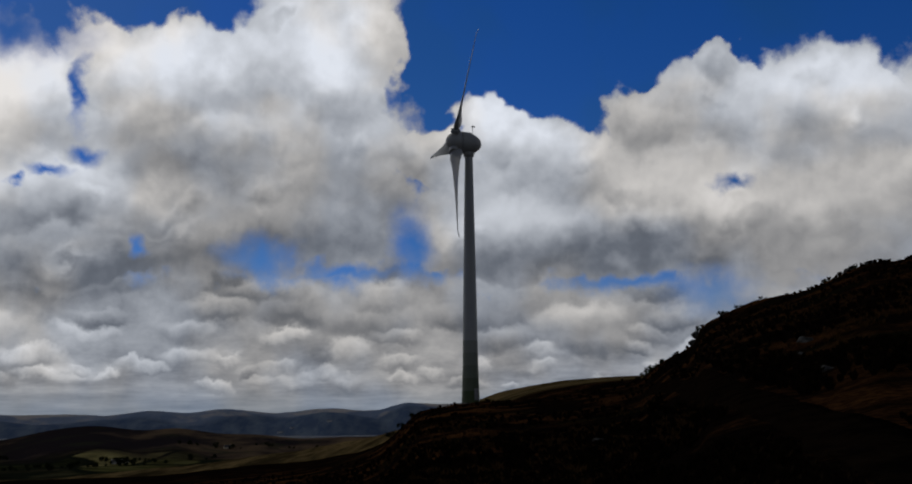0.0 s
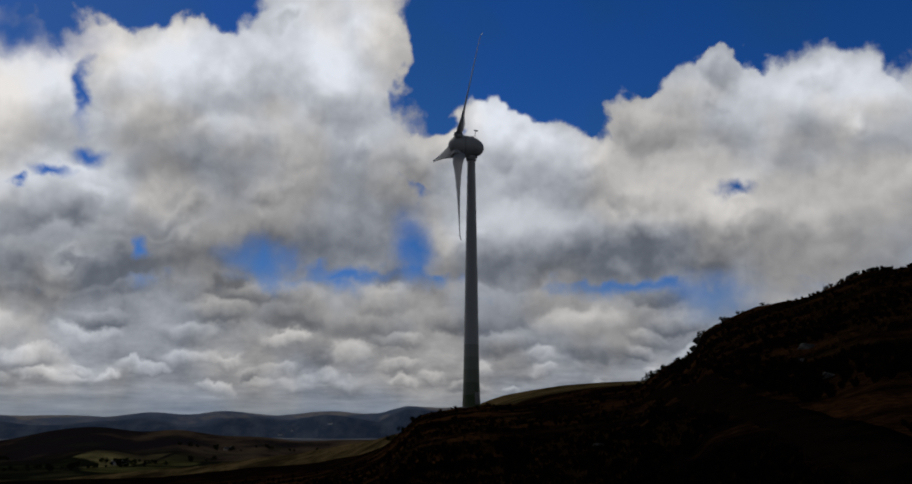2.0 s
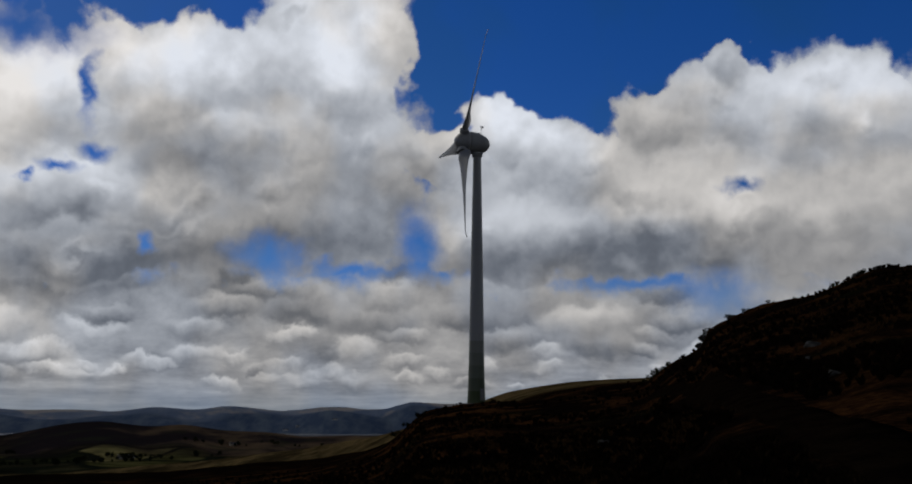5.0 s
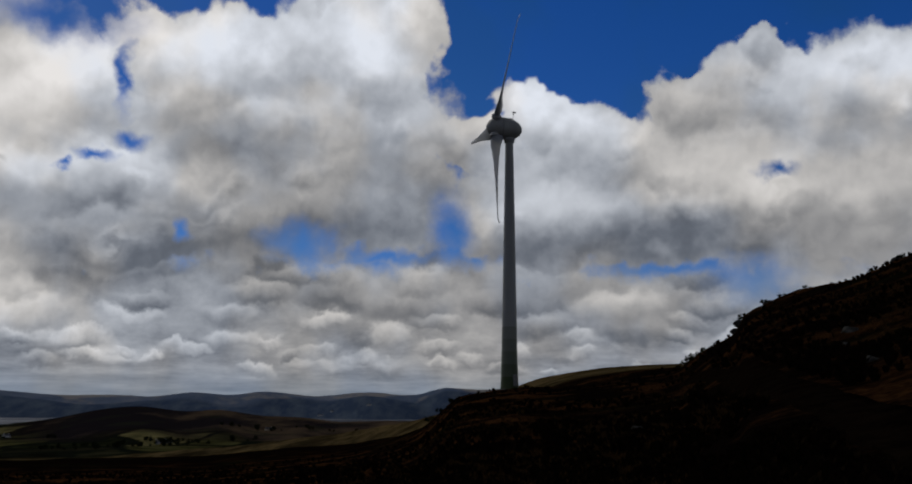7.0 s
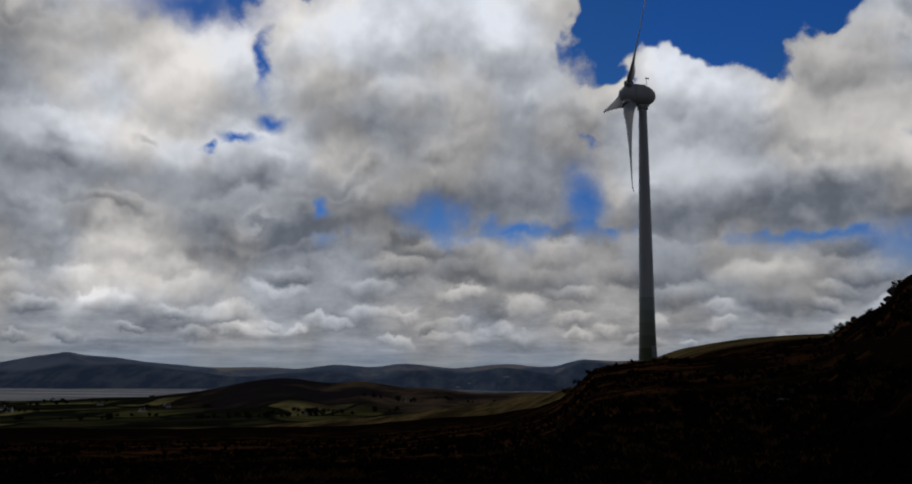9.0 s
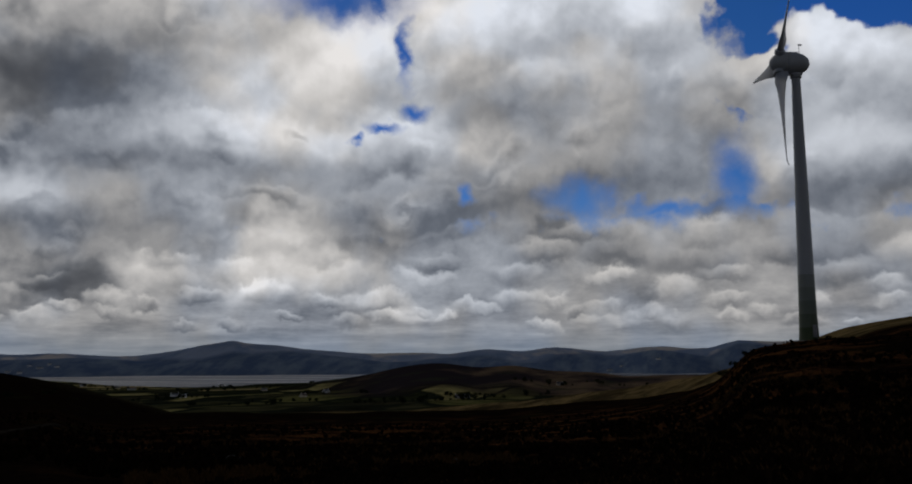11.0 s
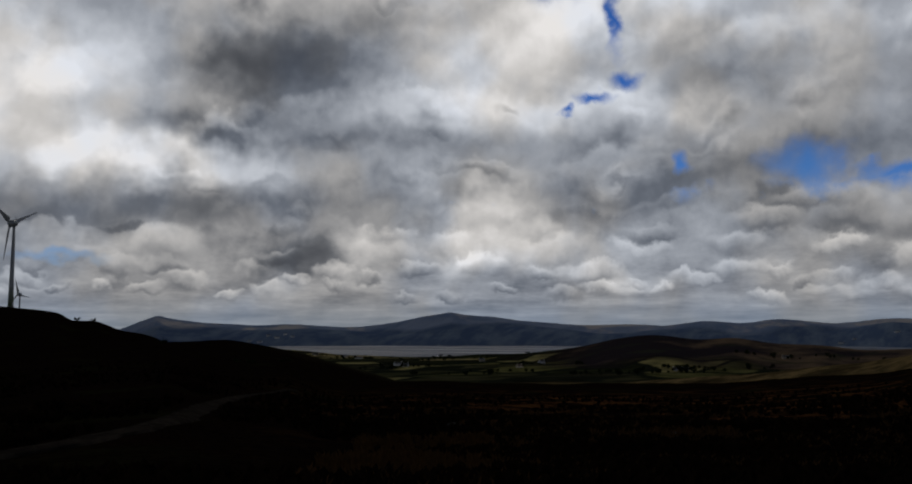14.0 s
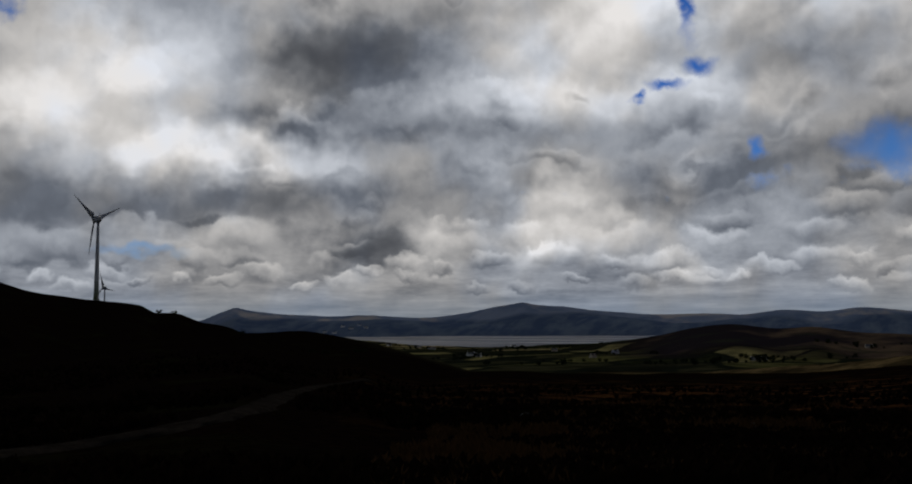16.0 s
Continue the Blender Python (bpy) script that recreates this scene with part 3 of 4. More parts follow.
def leaf_material(name, dark, light):
    mat, m, shader, spot = material(name, 0.9)
    shader.inputs["Specular IOR Level"].default_value = 0.0
    island = m.add("ShaderNodeNewGeometry").outputs["Random Per Island"]
    m.link(m.mix(m.math("MULTIPLY_ADD", m.noise(spot, 1.2, 4), 0.5, m.math("MULTIPLY", island, 0.5)), dark, light), shader.inputs["Base Color"])
    return mat


GROUND, LOUGH = ground_material(), water_material()
# both tracks: gravel with the shade over the moor painted in, the second darker
SHADED_GRAVEL = worn("shaded_track_gravel", (0.009, 0.0075, 0.006), (0.026, 0.022, 0.017), 1.5, 0.95, relief=0.04)
SHADED_TRACK = worn("shaded_track", (0.003, 0.0022, 0.0016), (0.010, 0.0065, 0.004), 1.2, 0.95, relief=0.05)
SHELL = worn("grey_turbine_paint", (0.30, 0.31, 0.31), (0.36, 0.37, 0.37), 3.0, 0.45, relief=0.002, streaks=True)
BLADE = worn("blade_gelcoat", (0.27, 0.28, 0.285), (0.33, 0.34, 0.345), 2.0, 0.4, relief=0.001)
STEEL = worn("galvanised_steel", (0.25, 0.25, 0.25), (0.4, 0.4, 0.4), 0.3, 0.5, 0.7, relief=0.002)
CONCRETE = worn("weathered_concrete", (0.10, 0.10, 0.09), (0.2, 0.19, 0.175), 1.0, 0.9)
DARK_METAL = worn("dark_louvre", (0.03, 0.03, 0.03), (0.06, 0.06, 0.06), 0.5, 0.6)
RENDER = worn("white_render", (0.62, 0.61, 0.57), (0.82, 0.81, 0.78), 2.0, 0.85, streaks=True)
CREAM = worn("cream_render", (0.42, 0.36, 0.27), (0.6, 0.54, 0.42), 2.0, 0.85, streaks=True)
SLATE = worn("roof_slate", (0.035, 0.037, 0.042), (0.09, 0.09, 0.098), 0.6, 0.7)
TILE = worn("brown_roof_tile", (0.07, 0.045, 0.035), (0.13, 0.085, 0.065), 0.6, 0.8)
PANE = worn("window_glass", (0.015, 0.018, 0.02), (0.03, 0.034, 0.038), 1.0, 0.12)
DOOR = worn("door_paint", (0.05, 0.02, 0.015), (0.1, 0.035, 0.025), 0.6, 0.6)
# heather browns lowered to hold the moor's cloud shade in the colour
SHADED_HEATHER = leaf_material("heather", (0.004, 0.0033, 0.002), (0.020, 0.012, 0.006))
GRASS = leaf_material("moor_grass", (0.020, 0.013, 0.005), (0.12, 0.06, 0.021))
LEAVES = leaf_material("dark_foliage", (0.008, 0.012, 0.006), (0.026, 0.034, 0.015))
BARK = worn("bark", (0.025, 0.02, 0.016), (0.06, 0.05, 0.04), 0.4, 0.9)
STONE = worn("lichened_rock", (0.03, 0.03, 0.028), (0.11, 0.108, 0.1), 0.7, 0.9, relief=0.05)


# ---- building helpers ----


def mesh_of(bm, mat, smooth=False):
    data = bpy.data.meshes.new("mesh")
    if smooth:
        for face in bm.faces:
            face.smooth = len(face.verts) < 6
    bm.to_mesh(data)
    bm.free()
    data.materials.append(mat)
    return data


def part(name, bm, mat, parent, label="", smooth=False):
    ob = new(name, bm if isinstance(bm, bpy.types.Mesh) else mesh_of(bm, mat, smooth))
    ob.parent = parent
    return tagged(ob, label)


def box(size, at=(0, 0, 0), bevel=0.0, bm=None):
    bm = bm or bmesh.new()
    made = bmesh.ops.create_cube(bm, size=1.0, matrix=Matrix.LocRotScale(at, None, size))
    if bevel:
        edges = {e for v in made["verts"] for e in v.link_edges}
        bmesh.ops.bevel(bm, geom=list(edges), offset=bevel, segments=2, affect="EDGES")
    return bm


def lathe(profile, around=40, axis="Z", bm=None, ends=True):
    """A turned body from (radius, height) pairs."""
    bm = bm or bmesh.new()
    rings = []
    for rad, h in profile:
        ring = []
        for k in range(around):
            a = 2 * math.pi * k / around
            c, s = rad * math.cos(a), rad * math.sin(a)
            ring.append(bm.verts.new((c, s, h) if axis == "Z" else (c, h, s)))
        rings.append(ring)
    for low, high in zip(rings, rings[1:]):
        for k in range(around):
            bm.faces.new((low[k], low[(k + 1) % around], high[(k + 1) % around], high[k]))
    if ends:
        bm.faces.new(rings[0][::-1])
        bm.faces.new(rings[-1])
        bmesh.ops.recalc_face_normals(bm, faces=bm.faces)
    return bm


def ground_at(az, r):
    return float(land(np.array([float(az)]), np.array([float(r)]))[0])


def spot_on(az, r, sink=0.0):
    w = way(az)
    return Vector((w.x * r, w.y * r, ground_at(az, r) - sink))


def left_of(az, r):
    """1 on the heather hills beyond the track."""
    return np.clip((az - 42) / 3, 0, 1) * np.clip((1500 - r) / 200, 0, 1)


# ---- ground: one sheet out to the horizon, finest in front ----
def build_ground():
    fine = np.arange(-32.0, 68.0, 0.11)
    azs = np.concatenate([fine, np.arange(68.0, 328.0, 2.0)])
    rs = np.exp(np.arange(np.log(1.2), np.log(1250.0), 0.0165))
    rs = np.concatenate([rs, np.exp(np.arange(np.log(1250.0), np.log(4100.0), 0.008)), np.arange(4110.0, 4880.0, 11.0)])
    a, r = np.meshgrid(azs, rs)
    wrapped = (a + 180) % 360 - 180
    z = land(wrapped, r)
    x, y = -np.sin(np.radians(a)) * r, np.cos(np.radians(a)) * r
    rows, cols = a.shape
    co = np.stack([x, y, z], -1).reshape(-1, 3)
    co = np.vstack([co, [[0, 0, 0]]])
    i, j = np.meshgrid(np.arange(rows - 1), np.arange(cols), indexing="ij")
    k = (j + 1) % cols
    quads = np.stack([i * cols + j, (i + 1) * cols + j, (i + 1) * cols + k, i * cols + k], -1).reshape(-1, 4)
    jj = np.arange(cols)
    fan = np.stack([np.full(cols, len(co) - 1), jj, (jj + 1) % cols], -1)
    data = bpy.data.meshes.new("ground")
    loops = np.concatenate([quads.ravel(), fan.ravel()])
    starts = np.concatenate([np.arange(len(quads)) * 4, len(quads) * 4 + np.arange(cols) * 3])
    data.vertices.add(len(co))
    data.vertices.foreach_set("co", co.ravel())
    data.loops.add(len(loops))
    data.loops.foreach_set("vertex_index", loops.astype(np.int32))
    data.polygons.add(len(starts))
    data.polygons.foreach_set("loop_start", starts.astype(np.int32))
    data.update(calc_edges=True)
    data.polygons.foreach_set("use_smooth", np.ones(len(starts), bool))
    # land cover: pale grass, fields, far hills
    w = wrapped
    wob = 40 * fbm(x, y, 90, 3, 21)
    brow = along(w, BROW_FAR)
    out = np.clip((r - brow - 30) / 30, 0, 1)
    straw = out * np.clip((r - along(w, [(-180, 235), (0, 235), (4, 330), (180, 330)]) - wob) / 40, 0, 1) * np.clip((1120 + 4 * wob - r) / 180, 0, 1) * np.clip((35 - w) / 8, 0, 1)
    field = np.clip((r - 930 - wob) / 120, 0, 1) * np.clip((3900 - r) / 100, 0, 1)
    brown = np.clip((r - 1480 - 3 * wob) / 150, 0, 1) * np.clip((2600 - r) / 200, 0, 1) * np.clip((28.5 - w) / 4, 0, 1)
    field = field * (1 - 0.95 * brown)
    field = field * (1 - left_of(w, r))
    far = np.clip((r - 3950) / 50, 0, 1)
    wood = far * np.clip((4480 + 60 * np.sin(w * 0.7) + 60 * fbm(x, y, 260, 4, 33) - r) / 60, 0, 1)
    # lower hill, its right side painted paler as if sunlit, shore range
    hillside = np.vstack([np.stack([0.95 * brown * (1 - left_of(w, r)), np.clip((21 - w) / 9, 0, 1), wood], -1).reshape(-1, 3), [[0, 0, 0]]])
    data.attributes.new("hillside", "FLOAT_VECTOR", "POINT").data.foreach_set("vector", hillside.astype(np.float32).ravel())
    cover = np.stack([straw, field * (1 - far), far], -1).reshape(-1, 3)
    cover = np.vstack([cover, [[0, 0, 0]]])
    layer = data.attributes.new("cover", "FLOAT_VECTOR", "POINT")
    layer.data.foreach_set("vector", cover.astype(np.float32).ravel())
    # rusty bracken and bent on the open slope; held back on the left hill, painted black for shade
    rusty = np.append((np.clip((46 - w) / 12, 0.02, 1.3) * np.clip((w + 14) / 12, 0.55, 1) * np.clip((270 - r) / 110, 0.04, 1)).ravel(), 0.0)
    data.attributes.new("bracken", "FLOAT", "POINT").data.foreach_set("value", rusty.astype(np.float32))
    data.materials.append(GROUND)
    data.validate()
    return tagged(new("ground", data), "shade-darkened heather moor falling to fields and far hills tinted with blue haze", "ground", kind="structure")


ground = build_ground()

bm = bmesh.new()
bmesh.ops.create_circle(bm, cap_ends=True, segments=96, radius=4850.0, matrix=Matrix.Translation((0, 0, WATER)))
water = tagged(new("water", mesh_of(bm, LOUGH)), "grey sea lough with a wind-ruffled surface", "water", kind="structure")


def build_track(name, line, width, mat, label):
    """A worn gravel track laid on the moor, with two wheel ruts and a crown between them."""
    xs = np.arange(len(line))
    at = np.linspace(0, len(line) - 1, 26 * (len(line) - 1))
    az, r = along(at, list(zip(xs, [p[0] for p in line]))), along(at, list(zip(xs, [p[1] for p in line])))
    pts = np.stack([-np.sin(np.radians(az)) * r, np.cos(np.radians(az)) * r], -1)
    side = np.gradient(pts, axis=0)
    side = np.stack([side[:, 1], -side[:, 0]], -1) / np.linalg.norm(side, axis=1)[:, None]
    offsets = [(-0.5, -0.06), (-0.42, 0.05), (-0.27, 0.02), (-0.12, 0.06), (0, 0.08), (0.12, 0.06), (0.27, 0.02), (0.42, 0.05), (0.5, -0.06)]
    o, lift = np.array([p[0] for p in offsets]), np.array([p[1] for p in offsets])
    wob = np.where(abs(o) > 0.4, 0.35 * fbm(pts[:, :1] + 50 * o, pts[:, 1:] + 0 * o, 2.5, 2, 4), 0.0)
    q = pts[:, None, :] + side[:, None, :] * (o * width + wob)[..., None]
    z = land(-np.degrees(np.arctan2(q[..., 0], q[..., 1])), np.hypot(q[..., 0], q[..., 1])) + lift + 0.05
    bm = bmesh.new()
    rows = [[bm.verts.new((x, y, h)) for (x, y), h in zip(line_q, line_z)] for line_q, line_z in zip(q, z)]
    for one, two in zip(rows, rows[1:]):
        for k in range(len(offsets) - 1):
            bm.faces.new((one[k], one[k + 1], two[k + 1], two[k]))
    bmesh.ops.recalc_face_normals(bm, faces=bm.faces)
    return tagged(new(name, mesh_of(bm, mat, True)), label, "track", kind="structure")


build_track("road_1", TRACKS[0], 1.3, SHADED_GRAVEL, "narrow gravel track, darkened for shade, curving across dark moor")
build_track("road_2", TRACKS[1], 1.9, SHADED_TRACK, "brown track climbing beside the dark hill, its colour darkened for shade")

# ---- wind turbines ----
HUB, LENGTH = 49.2, 22.0


def blade_mesh():
    """A tapered, twisted aerofoil with a broad root and a bent tip, root at the origin, along +z, chord along x."""
    bm, rings = bmesh.new(), []
    stations = [(1.2, 1.1, 1.0, 40), (2.2, 1.4, 0.8, 40), (3.0, 2.7, 0.42, 37), (3.9, 3.2, 0.30, 33), (5.5, 2.55, 0.25, 24), (8, 2.0, 0.21, 17), (11, 1.5, 0.19, 11), (14, 1.12, 0.17, 7),
                (17, 0.82, 0.16, 4), (19.5, 0.6, 0.15, 2), (21.0, 0.45, 0.15, 1), (21.7, 0.36, 0.15, 1), (22.0, 0.22, 0.16, 1)]
    for z, chord, thick, twist in stations:
        ring, a = [], radians(-twist)
        bend = 0.0 if z < 20.6 else (z - 20.6) ** 2 * 0.16
        for k in range(20):
            t = 2 * math.pi * k / 20
            px = math.cos(t) * 0.5
            taper = 1.0 if thick > 0.8 else (0.35 + 0.65 * (0.5 - px)) * 1.1
            u, v = (px + (0.0 if thick > 0.8 else 0.18)) * chord, math.sin(t) * 0.5 * chord * thick * taper
            ring.append(bm.verts.new((u * math.cos(a) - v * math.sin(a), u * math.sin(a) + v * math.cos(a) - bend, z)))
        rings.append(ring)
    for low, high in zip(rings, rings[1:]):
        for k in range(20):
            bm.faces.new((low[k], low[(k + 1) % 20], high[(k + 1) % 20], high[k]))
    bm.faces.new(rings[0][::-1])
    bm.faces.new(rings[-1])
    bmesh.ops.recalc_face_normals(bm, faces=bm.faces)
    return mesh_of(bm, BLADE, True)


def tower_radius(h):
    s = h / (HUB - 2.3)
    return 1.55 - 0.80 * s + 0.02 * math.sin(math.pi * s) + 0.12 * max(0.0, 1 - h / 8) ** 2


def ring_of(low, high, proud=0.0):
    steps = max(2, int((high - low) / 2.5))
    return lathe([(tower_radius(low + (high - low) * k / steps) + proud, low + (high - low) * k / steps) for k in range(steps + 1)], 48, ends=False)


GREENS = [worn("green_band_paint", (0.035 + 0.045 * k, 0.056 + 0.044 * k, 0.010 + 0.048 * k), (0.05 + 0.05 * k, 0.075 + 0.049 * k, 0.016 + 0.054 * k), 2.0, 0.5, relief=0.002, streaks=True) for k in range(5)]


def build_turbine(at, wind, turn, label):
    """A gearless turbine: tapered tower, egg-shaped nacelle, three blades; wind is the azimuth that it faces."""
    base = tagged(new("wind_turbine"), label, "wind turbine", group="turbines of the wind farm")
    base.location = at
    part("foundation", lathe([(2.6, -1.2), (2.6, 0.02), (2.45, 0.12), (1.7, 0.14)], 40), CONCRETE, base, "grey concrete foundation ring")
    for k in range(5):
        part("green_band", ring_of(0.0 + 2.3 * k, 2.3 * (k + 1), 0.002 * (k % 2)), GREENS[k], base, "olive green painted band" if k < 3 else "grey-green painted band", True)
    for low, high in ((11.5, 24.0), (24.0, 36.5), (36.5, HUB - 2.3)):
        section = part("tower_section", ring_of(low, high), SHELL, base, "", True)
        part("flange", lathe([(tower_radius(low) + 0.003, low - 0.06), (tower_radius(low) + 0.02, low - 0.03), (tower_radius(low) + 0.02, low + 0.03), (tower_radius(low) + 0.003, low + 0.06)], 48), SHELL, section)
    toward = math.atan2(-at[1], -at[0]) + 0.7
    door = part("tower_door", box((0.16, 0.9, 2.1), (0, 0, 0), 0.03), STEEL, base, "grey steel entrance door")
    door.matrix_basis = Matrix.Rotation(toward, 4, "Z") @ Matrix.Translation((tower_radius(1.6) + 0.02, 0, 1.7))
    part("handle", box((0.05, 0.04, 0.18), (0.1, 0.33, -0.05), 0.01), STEEL, door)
    part("yaw_collar", lathe([(0.8, HUB - 2.75), (0.98, HUB - 2.6), (0.98, HUB - 2.2), (1.2, HUB - 1.9)], 40), SHELL, base, "", True)
    # the head points along +y before it is turned into the wind, tilted up by four degrees
    head = Matrix.Translation((0, 0, HUB)) @ Matrix.Rotation(radians(wind), 4, "Z") @ Matrix.Rotation(radians(4.0), 4, "X")
    body = part("nacelle", lathe([(0.05, -2.45), (0.5, -2.38), (0.98, -2.12), (1.4, -1.65), (1.75, -1.0), (2.0, -0.2), (2.1, 0.6), (2.13, 1.2), (2.11, 1.64), (2.04, 1.67)], 56, "Y"), SHELL, base, "", True)
    body.matrix_basis = head
    vent = part("vent", box((1.0, 0.5, 0.08), (0, 0.2, 2.04), 0.02), DARK_METAL, body, "dark roof vent")
    vent.rotation_euler = (radians(7), 0, 0)
    mast = part("wind_mast", lathe([(0.05, 0), (0.045, 1.2), (0.03, 1.9)], 10), STEEL, body)
    mast.location = (0, -0.6, 1.75)
    part("wind_vane", box((0.03, 0.7, 0.3), (0, -0.1, 1.75), 0.005), STEEL, mast)
    part("crossbar", box((0.7, 0.05, 0.05), (0, 0, 1.3), 0.01), STEEL, mast)
    spinner = part("spinner", lathe([(2.02, 1.70), (2.09, 1.73), (2.05, 2.3), (1.88, 2.95), (1.56, 3.6), (1.12, 4.1), (0.6, 4.42), (0.05, 4.52)], 56, "Y"), SHELL, base, "rounded grey spinner", True)
    spinner.matrix_basis = head
    for k in range(3):
        blade = part("blade", BLADE_MESH, BLADE, base, "grey tapered blade with a bent tip")
        # a positive turn leans the first blade to the right as seen from behind
        blade.matrix_basis = head @ Matrix.Translation((0, 3.0, 0)) @ Matrix.Rotation(radians(turn + 120 * k), 4, "Y")
        part("root_collar", lathe([(0.85, 1.75), (0.9, 1.8), (0.9, 2.45), (0.8, 2.5)], 24), SHELL, blade)
    return base


BLADE_MESH = blade_mesh()
WIND = 104.2
first = spot_on(-0.9, 172.0)
build_turbine((first.x, first.y, 4.3), WIND, -37.3, "grey wind turbine with green tower foot on a dark knoll")
second = spot_on(58.4, 604.0)
build_turbine((second.x, second.y, second.z), WIND, -54.0, "slender grey wind turbine on the crest of a dark hill")
third = spot_on(57.95, 1230.0)
build_turbine((third.x, third.y, third.z), WIND, -20.0, "small distant wind turbine half hidden behind a hill")


# ---- houses ----
def build_house(az, r, length, turn, walls, roofing, label, height=2.9):
    """A gabled cottage with a chimney at either end."""
    base = tagged(new("house"), label, "house", group="houses in the valley")
    base.location = spot_on(az, r, 0.1)
    base.rotation_euler = (0, 0, radians(turn))
    deep, top = 6.5, height + 2.6
    half, d = length / 2, deep / 2
    bm = bmesh.new()
    ends = []
    for x in (-half, half):
        ends.append([bm.verts.new(p) for p in ((x, -d, -1.5), (x, d, -1.5), (x, d, height), (x, 0, top), (x, -d, height))])
    bm.faces.new(ends[0][::-1])
    bm.faces.new(ends[1])
    for k in range(5):
        bm.faces.new((ends[0][k], ends[0][(k + 1) % 5], ends[1][(k + 1) % 5], ends[1][k]))
    bmesh.ops.recalc_face_normals(bm, faces=bm.faces)
    wall = part("wall", bm, walls, base)
    slope = math.atan2(2.6, d)
    run = math.hypot(2.6, d) + 0.4
    for s in (-1, 1):
        slab = part("roof", box((length + 0.5, run, 0.18), (0, -run / 2, 0.12), 0.03), roofing, base)
        slab.matrix_basis = Matrix.Translation((0, 0, top)) @ Matrix.Rotation(0 if s < 0 else math.pi, 4, "Z") @ Matrix.Rotation(slope, 4, "X")
    for x in (-half + 0.6, half - 0.6):
        part("chimney", box((0.9, 0.7, 1.5), (x, 0, top + 0.5), 0.04), walls, base)
    for s in (-1, 1):
        for x in (-0.33, 0.33):
            part("window", box((1.1, 0.08, 1.2), (x * length, s * (d + 0.01), 1.6), 0.02), PANE, wall, "dark window pane")
        part("door", box((1.0, 0.08, 2.05), (0, s * (d + 0.01), 1.0), 0.02), DOOR, wall)
    return base


HOUSES = [(36.4, 1618, 14, 62, RENDER, SLATE), (35.95, 1560, 10, 20, RENDER, SLATE), (33.8, 2440, 15, 80, RENDER, SLATE), (38.8, 2150, 17, 50, RENDER, TILE),
          (39.6, 2300, 14, 40, CREAM, SLATE), (41.4, 2480, 15, 45, RENDER, SLATE), (27.65, 1730, 12, 70, RENDER, SLATE), (19.55, 1412, 15, 15, RENDER, SLATE),
          (19.15, 1420, 11, 12, RENDER, SLATE), (13.5, 1706, 12, 30, CREAM, SLATE), (31.3, 1900, 11, 25, CREAM, SLATE), (29.0, 1500, 10, 75, CREAM, TILE)]
for az, r, length, turn, walls, roofing in HOUSES:
    build_house(az, r, length, turn, walls, roofing, ("white" if walls is RENDER else "cream") + " rendered cottage with dark gabled roof among fields")
FAR_SHORE = [(44.7, 4190, 20, 10), (43.7, 4200, 24, 40), (42.8, 4190, 18, 20), (43.2, 4230, 16, 80), (45.3, 4230, 18, 30), (44.2, 4250, 16, 60), (10.5, 4230, 22, 10), (7.6, 4180, 20, 15), (9.8, 4240, 16, 50)]
for az, r, length, turn in FAR_SHORE:
    build_house(az, r, length, turn, RENDER, SLATE, "small white house on the far shore of the lough", 4.5)


# ---- trees and bushes ----
def leaf_clump(bm, centre, size, count, rng):
    """Small crossed leaf sprays scattered through an uneven ball."""
    for _ in range(count):
        v = Vector((rng.gauss(0, 0.45), rng.gauss(0, 0.45), rng.gauss(0, 0.4))) * size
        s = size * rng.uniform(0.16, 0.34)
        m = Matrix.LocRotScale(Vector(centre) + v, Euler((rng.uniform(0, 6), rng.uniform(0, 6), rng.uniform(0, 6))), (s, s, s))
        vs = [bm.verts.new(m @ Vector(p)) for p in ((-1, -0.5, 0), (0.2, -0.8, 0.3), (1, 0.1, 0), (0.3, 0.8, -0.25), (-0.7, 0.6, 0.2))]
        bm.faces.new(vs)


def crown_mesh(seed, height, wide):
    rng, bm = random.Random(seed), bmesh.new()
    for _ in range(9):
        a, d = rng.uniform(0, 6.28), rng.uniform(0.1, 0.75) * wide
        leaf_clump(bm, (d * math.cos(a), d * math.sin(a), height * rng.uniform(0.35, 0.9)), wide * rng.uniform(0.45, 0.7), 26, rng)
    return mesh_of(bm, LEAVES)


def trunk_mesh(seed, height):
    rng, bm = random.Random(seed), bmesh.new()
    lathe([(0.3, -0.8), (0.22, height * 0.2), (0.13, height * 0.55), (0.04, height * 0.8)], 8, bm=bm)
    for k in range(4):
        limb = lathe([(0.09, 0), (0.05, height * 0.2), (0.02, height * 0.36)], 6)
        limb.transform(Matrix.Translation((0, 0, height * rng.uniform(0.2, 0.45))) @ Matrix.Rotation(k * 1.6 + rng.random(), 4, "Z") @ Matrix.Rotation(0.8, 4, "X"))
        piece = bpy.data.meshes.new("limb")
        limb.to_mesh(piece)
        limb.free()
        bm.from_mesh(piece)
        bpy.data.meshes.remove(piece)
    return mesh_of(bm, BARK)


def build_tree(seed, height, wide):
    base = tagged(new("tree"), "dark leafy tree in a valley hedgerow", "tree", group="trees in the valley")
    part("trunk", trunk_mesh(seed, height), BARK, base)
    part("crown", crown_mesh(seed + 50, height, wide), LEAVES, base)
    return base


rng = random.Random(7)
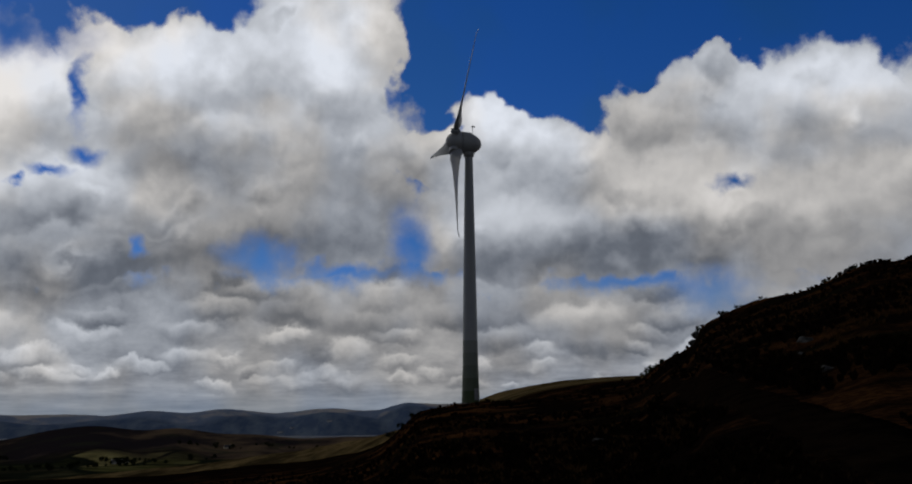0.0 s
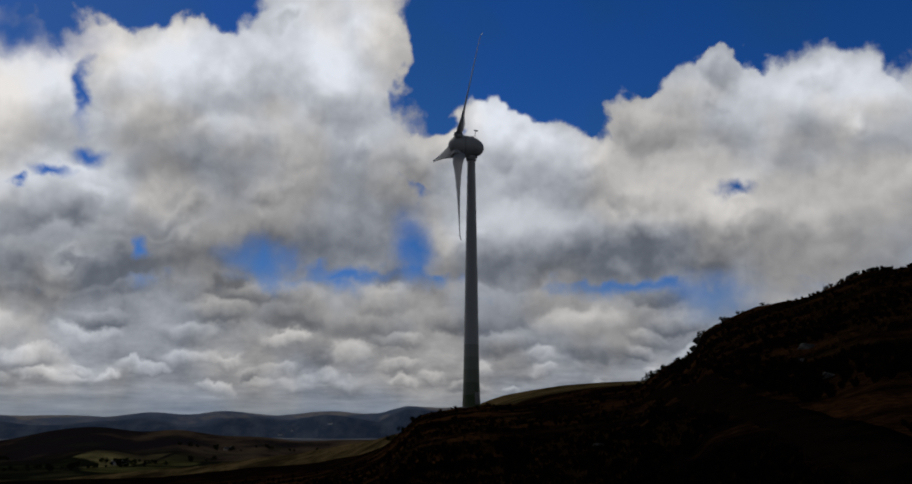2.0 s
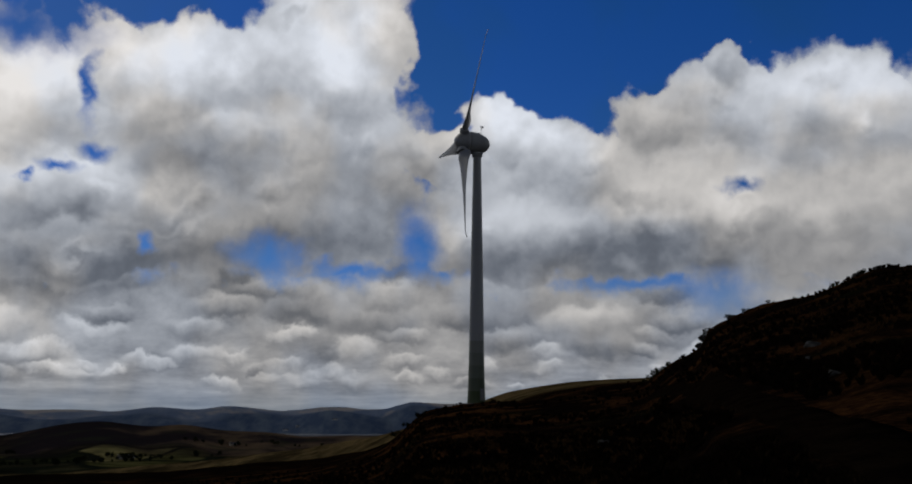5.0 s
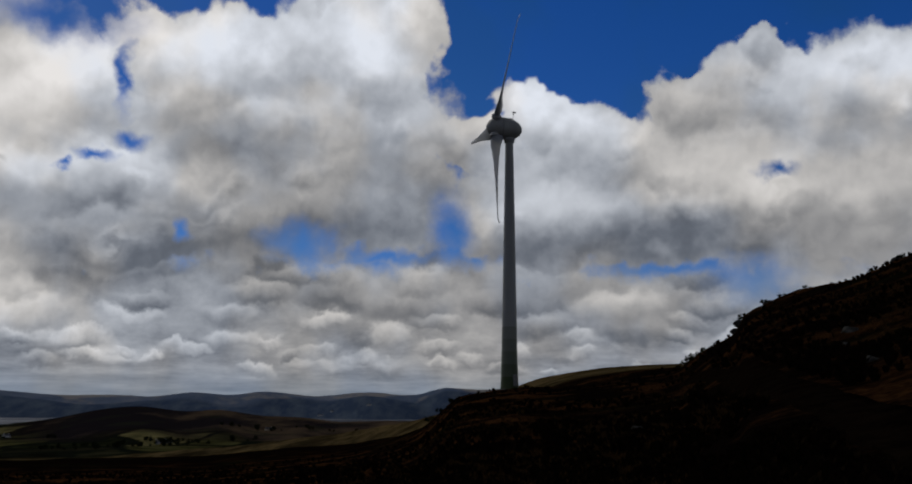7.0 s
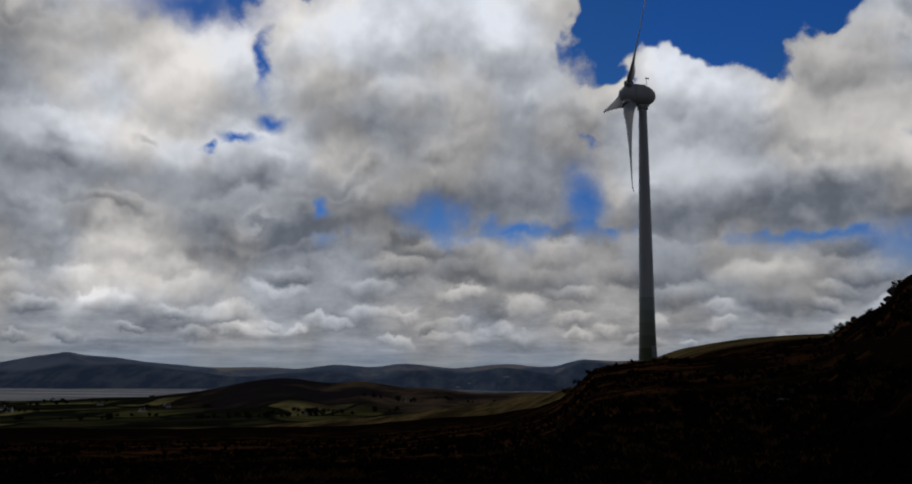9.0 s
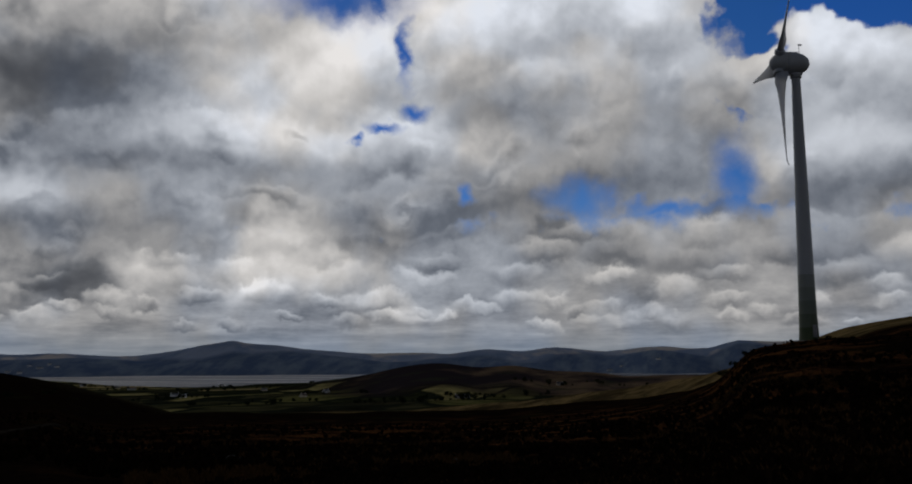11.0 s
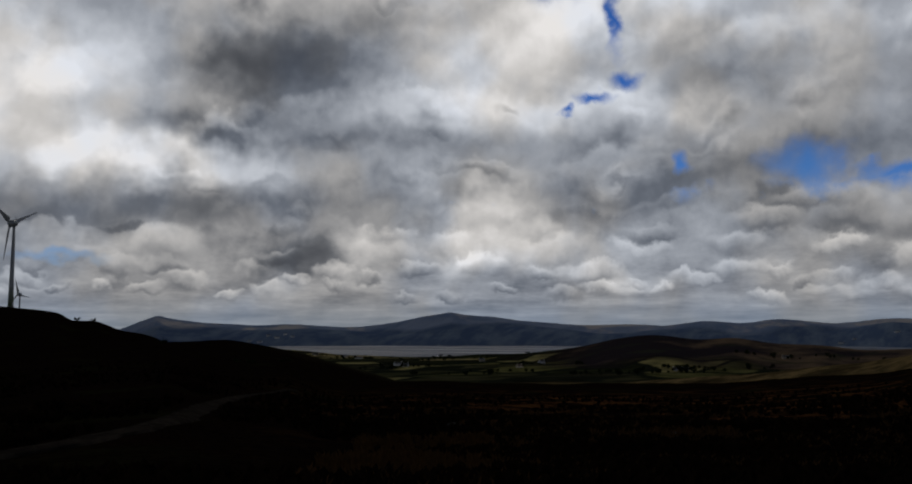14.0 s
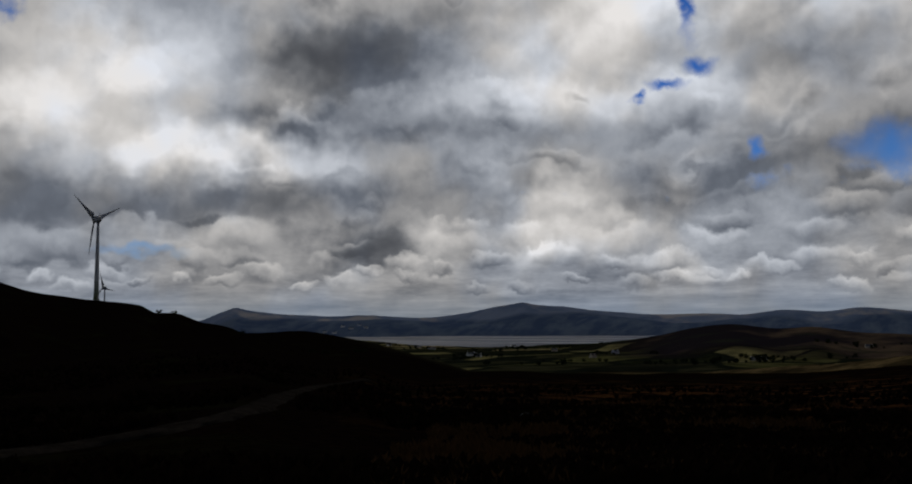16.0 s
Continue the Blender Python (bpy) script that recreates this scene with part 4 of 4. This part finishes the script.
kinds = [build_tree(k, 6.0 + k, 3.2 + 0.4 * k) for k in range(4)]
# hedgerows and shelter belts: azimuth, distance, number of trees, length, bearing of the row
GROVES = [(36.7, 1640, 9, 60, 80), (35.4, 1540, 7, 50, 70), (39.2, 2120, 12, 120, 95), (41.2, 2420, 12, 130, 90), (20.4, 1440, 9, 90, 100), (18.6, 1400, 11, 80, 75),
          (17.0, 1480, 14, 150, 95), (14.2, 1690, 10, 110, 90), (30.5, 1330, 9, 130, 100), (33.0, 1230, 10, 110, 85), (27.0, 1650, 9, 120, 92), (23.6, 1230, 14, 100, 95),
          (22.3, 1300, 12, 90, 80), (10.5, 1750, 8, 130, 88), (37.9, 1420, 9, 90, 120), (32.5, 2150, 11, 170, 96), (29.0, 2200, 9, 150, 92), (34.8, 1950, 9, 120, 100), (19.4, 1330, 9, 60, 90)]
used = 0
for az, r, count, long, bearing in GROVES:
    middle, run = spot_on(az, r), way(bearing + az - 2)
    for _ in range(count):
        p = middle + run * rng.uniform(-0.5, 0.5) * long + Vector((rng.gauss(0, 4), rng.gauss(0, 4), 0))
        p.z = ground_at(-math.degrees(math.atan2(p.x, p.y)), math.hypot(p.x, p.y))
        s = rng.uniform(0.55, 1.1)
        m = Matrix.LocRotScale(p, Euler((0, 0, rng.uniform(0, 6))), (s, s, s * rng.uniform(0.7, 1.0)))
        if used < len(kinds):
            kinds[used].matrix_basis = m
        else:
            tree = copy_thing(kinds[rng.randrange(4)], Matrix.Identity(4))
            tree.matrix_basis = m
        used += 1


def scatter(name, label, category, mat, spots, shape):
    """Many low plants in one mesh."""
    bm_verts, bm_faces = [], []
    for p, s, turn in spots:
        start = len(bm_verts)
        verts, faces = shape(s, turn)
        bm_verts.extend(Vector(v) + p for v in verts)
        bm_faces.extend([[start + i for i in f] for f in faces])
    data = bpy.data.meshes.new(name)
    data.from_pydata(bm_verts, [], bm_faces)
    data.materials.append(mat)
    return tagged(new(name, data), label, category, kind="stuff")


plants = random.Random(3)


def heather_shape(s, turn):
    verts, faces = [], []
    for k in range(9):
        a, lean = turn + k * 0.7 + plants.uniform(-0.2, 0.2), plants.uniform(0.2, 0.9)
        c, d, h = math.cos(a), math.sin(a), s * plants.uniform(0.6, 1.1)
        i, w = len(verts), s * plants.uniform(0.18, 0.34)
        verts += [(-d * w * 0.4, c * w * 0.4, -0.1), (d * w * 0.4, -c * w * 0.4, -0.1), (c * lean * s * 0.7 + d * w, d * lean * s * 0.7 - c * w, h * 0.7), (c * lean * s, d * lean * s, h),
                  (c * lean * s * 0.7 - d * w, d * lean * s * 0.7 + c * w, h * 0.7)]
        faces.append([i, i + 1, i + 2, i + 3, i + 4])
    return verts, faces


def grass_shape(s, turn):
    verts, faces = [], []
    for k in range(12):
        a, lean = turn + k * 0.53, plants.uniform(0.1, 0.7)
        c, d, h = math.cos(a), math.sin(a), s * plants.uniform(0.7, 1.3)
        i, w = len(verts), 0.02 + 0.03 * s
        verts += [(c * 0.05 - d * w, d * 0.05 + c * w, -0.05), (c * 0.05 + d * w, d * 0.05 - c * w, -0.05), (c * lean * s * 0.5, d * lean * s * 0.5, h * 0.65), (c * lean * s, d * lean * s, h * 0.9)]
        faces += [[i, i + 1, i + 2], [i + 1, i + 3, i + 2]]
    return verts, faces


def moor_spots(count, lo, hi, small, large, seed, grain, cut, reach):
    """Places on the moor, thicker where the patches of a plant lie."""
    g = np.random.RandomState(seed)
    az = g.uniform(-31, 66, count)
    r = np.exp(g.uniform(math.log(lo), math.log(hi), count))
    x, y = -np.sin(np.radians(az)) * r, np.cos(np.radians(az)) * r
    keep = (off_track(x, y) > 1.4) & (az < reach + 8 * fbm(x, y, 20, 3, 9)) & (fbm(x, y, grain, 3, seed) > cut) & (r < along(az, BROW_FAR) * 1.02)
    az, r, x, y = az[keep], r[keep], x[keep], y[keep]
    z = land(az, r)
    size, turn = g.uniform(small, large, len(az)) * np.clip(r / 40, 0.7, 1.15), g.uniform(0, 6.28, len(az))
    return [(Vector(p[:3]), p[3], p[4]) for p in zip(x, y, z, size, turn)]


scatter("heather", "brown heather clumps covering the moor, darkened for shade", "heather", SHADED_HEATHER, moor_spots(20000, 8, 200, 0.22, 0.5, 31, 14, -0.15, 90), heather_shape)
# the grass stops short of the left hill, so its colour stays shade-dark
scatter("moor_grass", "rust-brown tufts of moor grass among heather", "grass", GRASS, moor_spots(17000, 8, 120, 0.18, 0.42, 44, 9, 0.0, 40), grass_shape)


def rock_mesh(seed, s):
    rng, bm = random.Random(seed), bmesh.new()
    bmesh.ops.create_icosphere(bm, subdivisions=3, radius=s)
    for v in bm.verts:
        v.co *= 1 + 0.32 * noise.noise(v.co / s * 1.1 + Vector((seed * 3.1, 0, 0))) + 0.1 * noise.noise(v.co / s * 3.5)
        v.co.z *= 0.62
    return mesh_of(bm, STONE)


ROCKS = [(-14.6, 149, 1.0), (-14.35, 152, 0.9), (-16.2, 147, 0.7), (-23.2, 138, 0.8), (-20.1, 62, 0.5), (-21.5, 46, 0.45), (-20.6, 70, 0.6), (-8.5, 60, 0.4), (-24.3, 136, 0.7), (33, 60, 0.5), (20, 45, 0.4)]
for k, (az, r, s) in enumerate(ROCKS):
    rock = tagged(new("rock", rock_mesh(k, s)), "grey lichened boulder half sunk in heather", "rock", group="rocks on the moor")
    rock.location, rock.rotation_euler = spot_on(az, r, s * 0.1), (0, 0, k * 1.3)


def bush_mesh(seed, s):
    rng, bm = random.Random(seed), bmesh.new()
    for _ in range(5):
        leaf_clump(bm, (rng.gauss(0, s * 0.45), rng.gauss(0, s * 0.45), s * rng.uniform(0.2, 0.75)), s * rng.uniform(0.35, 0.5), 40, rng)
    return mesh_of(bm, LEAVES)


BUSHES = [(-11.35, 172, 0.9), (-11.6, 170, 1.2), (-11.9, 168, 1.0), (-11.1, 174, 0.7), (-12.4, 165, 0.8), (-14.7, 150, 0.8), (-17.0, 146, 0.6), (-16.1, 147, 0.7), (-18.4, 144, 0.6), (-21.9, 139, 0.7), (-23.4, 137, 0.8),
          (3.3, 200, 1.0), (3.9, 212, 1.3), (2.6, 186, 0.8), (55.0, 600, 2.2), (54.0, 600, 1.8), (50.3, 560, 2.5), (46.0, 335, 1.6), (45.2, 335, 1.8), (43.2, 333, 1.7)]
for k, (az, r, s) in enumerate(BUSHES):
    bush = tagged(new("bush", bush_mesh(k, s)), "low dark gorse bush on the moor", "bush", group="bushes on the moor")
    bush.location = spot_on(az, r, 0.15)
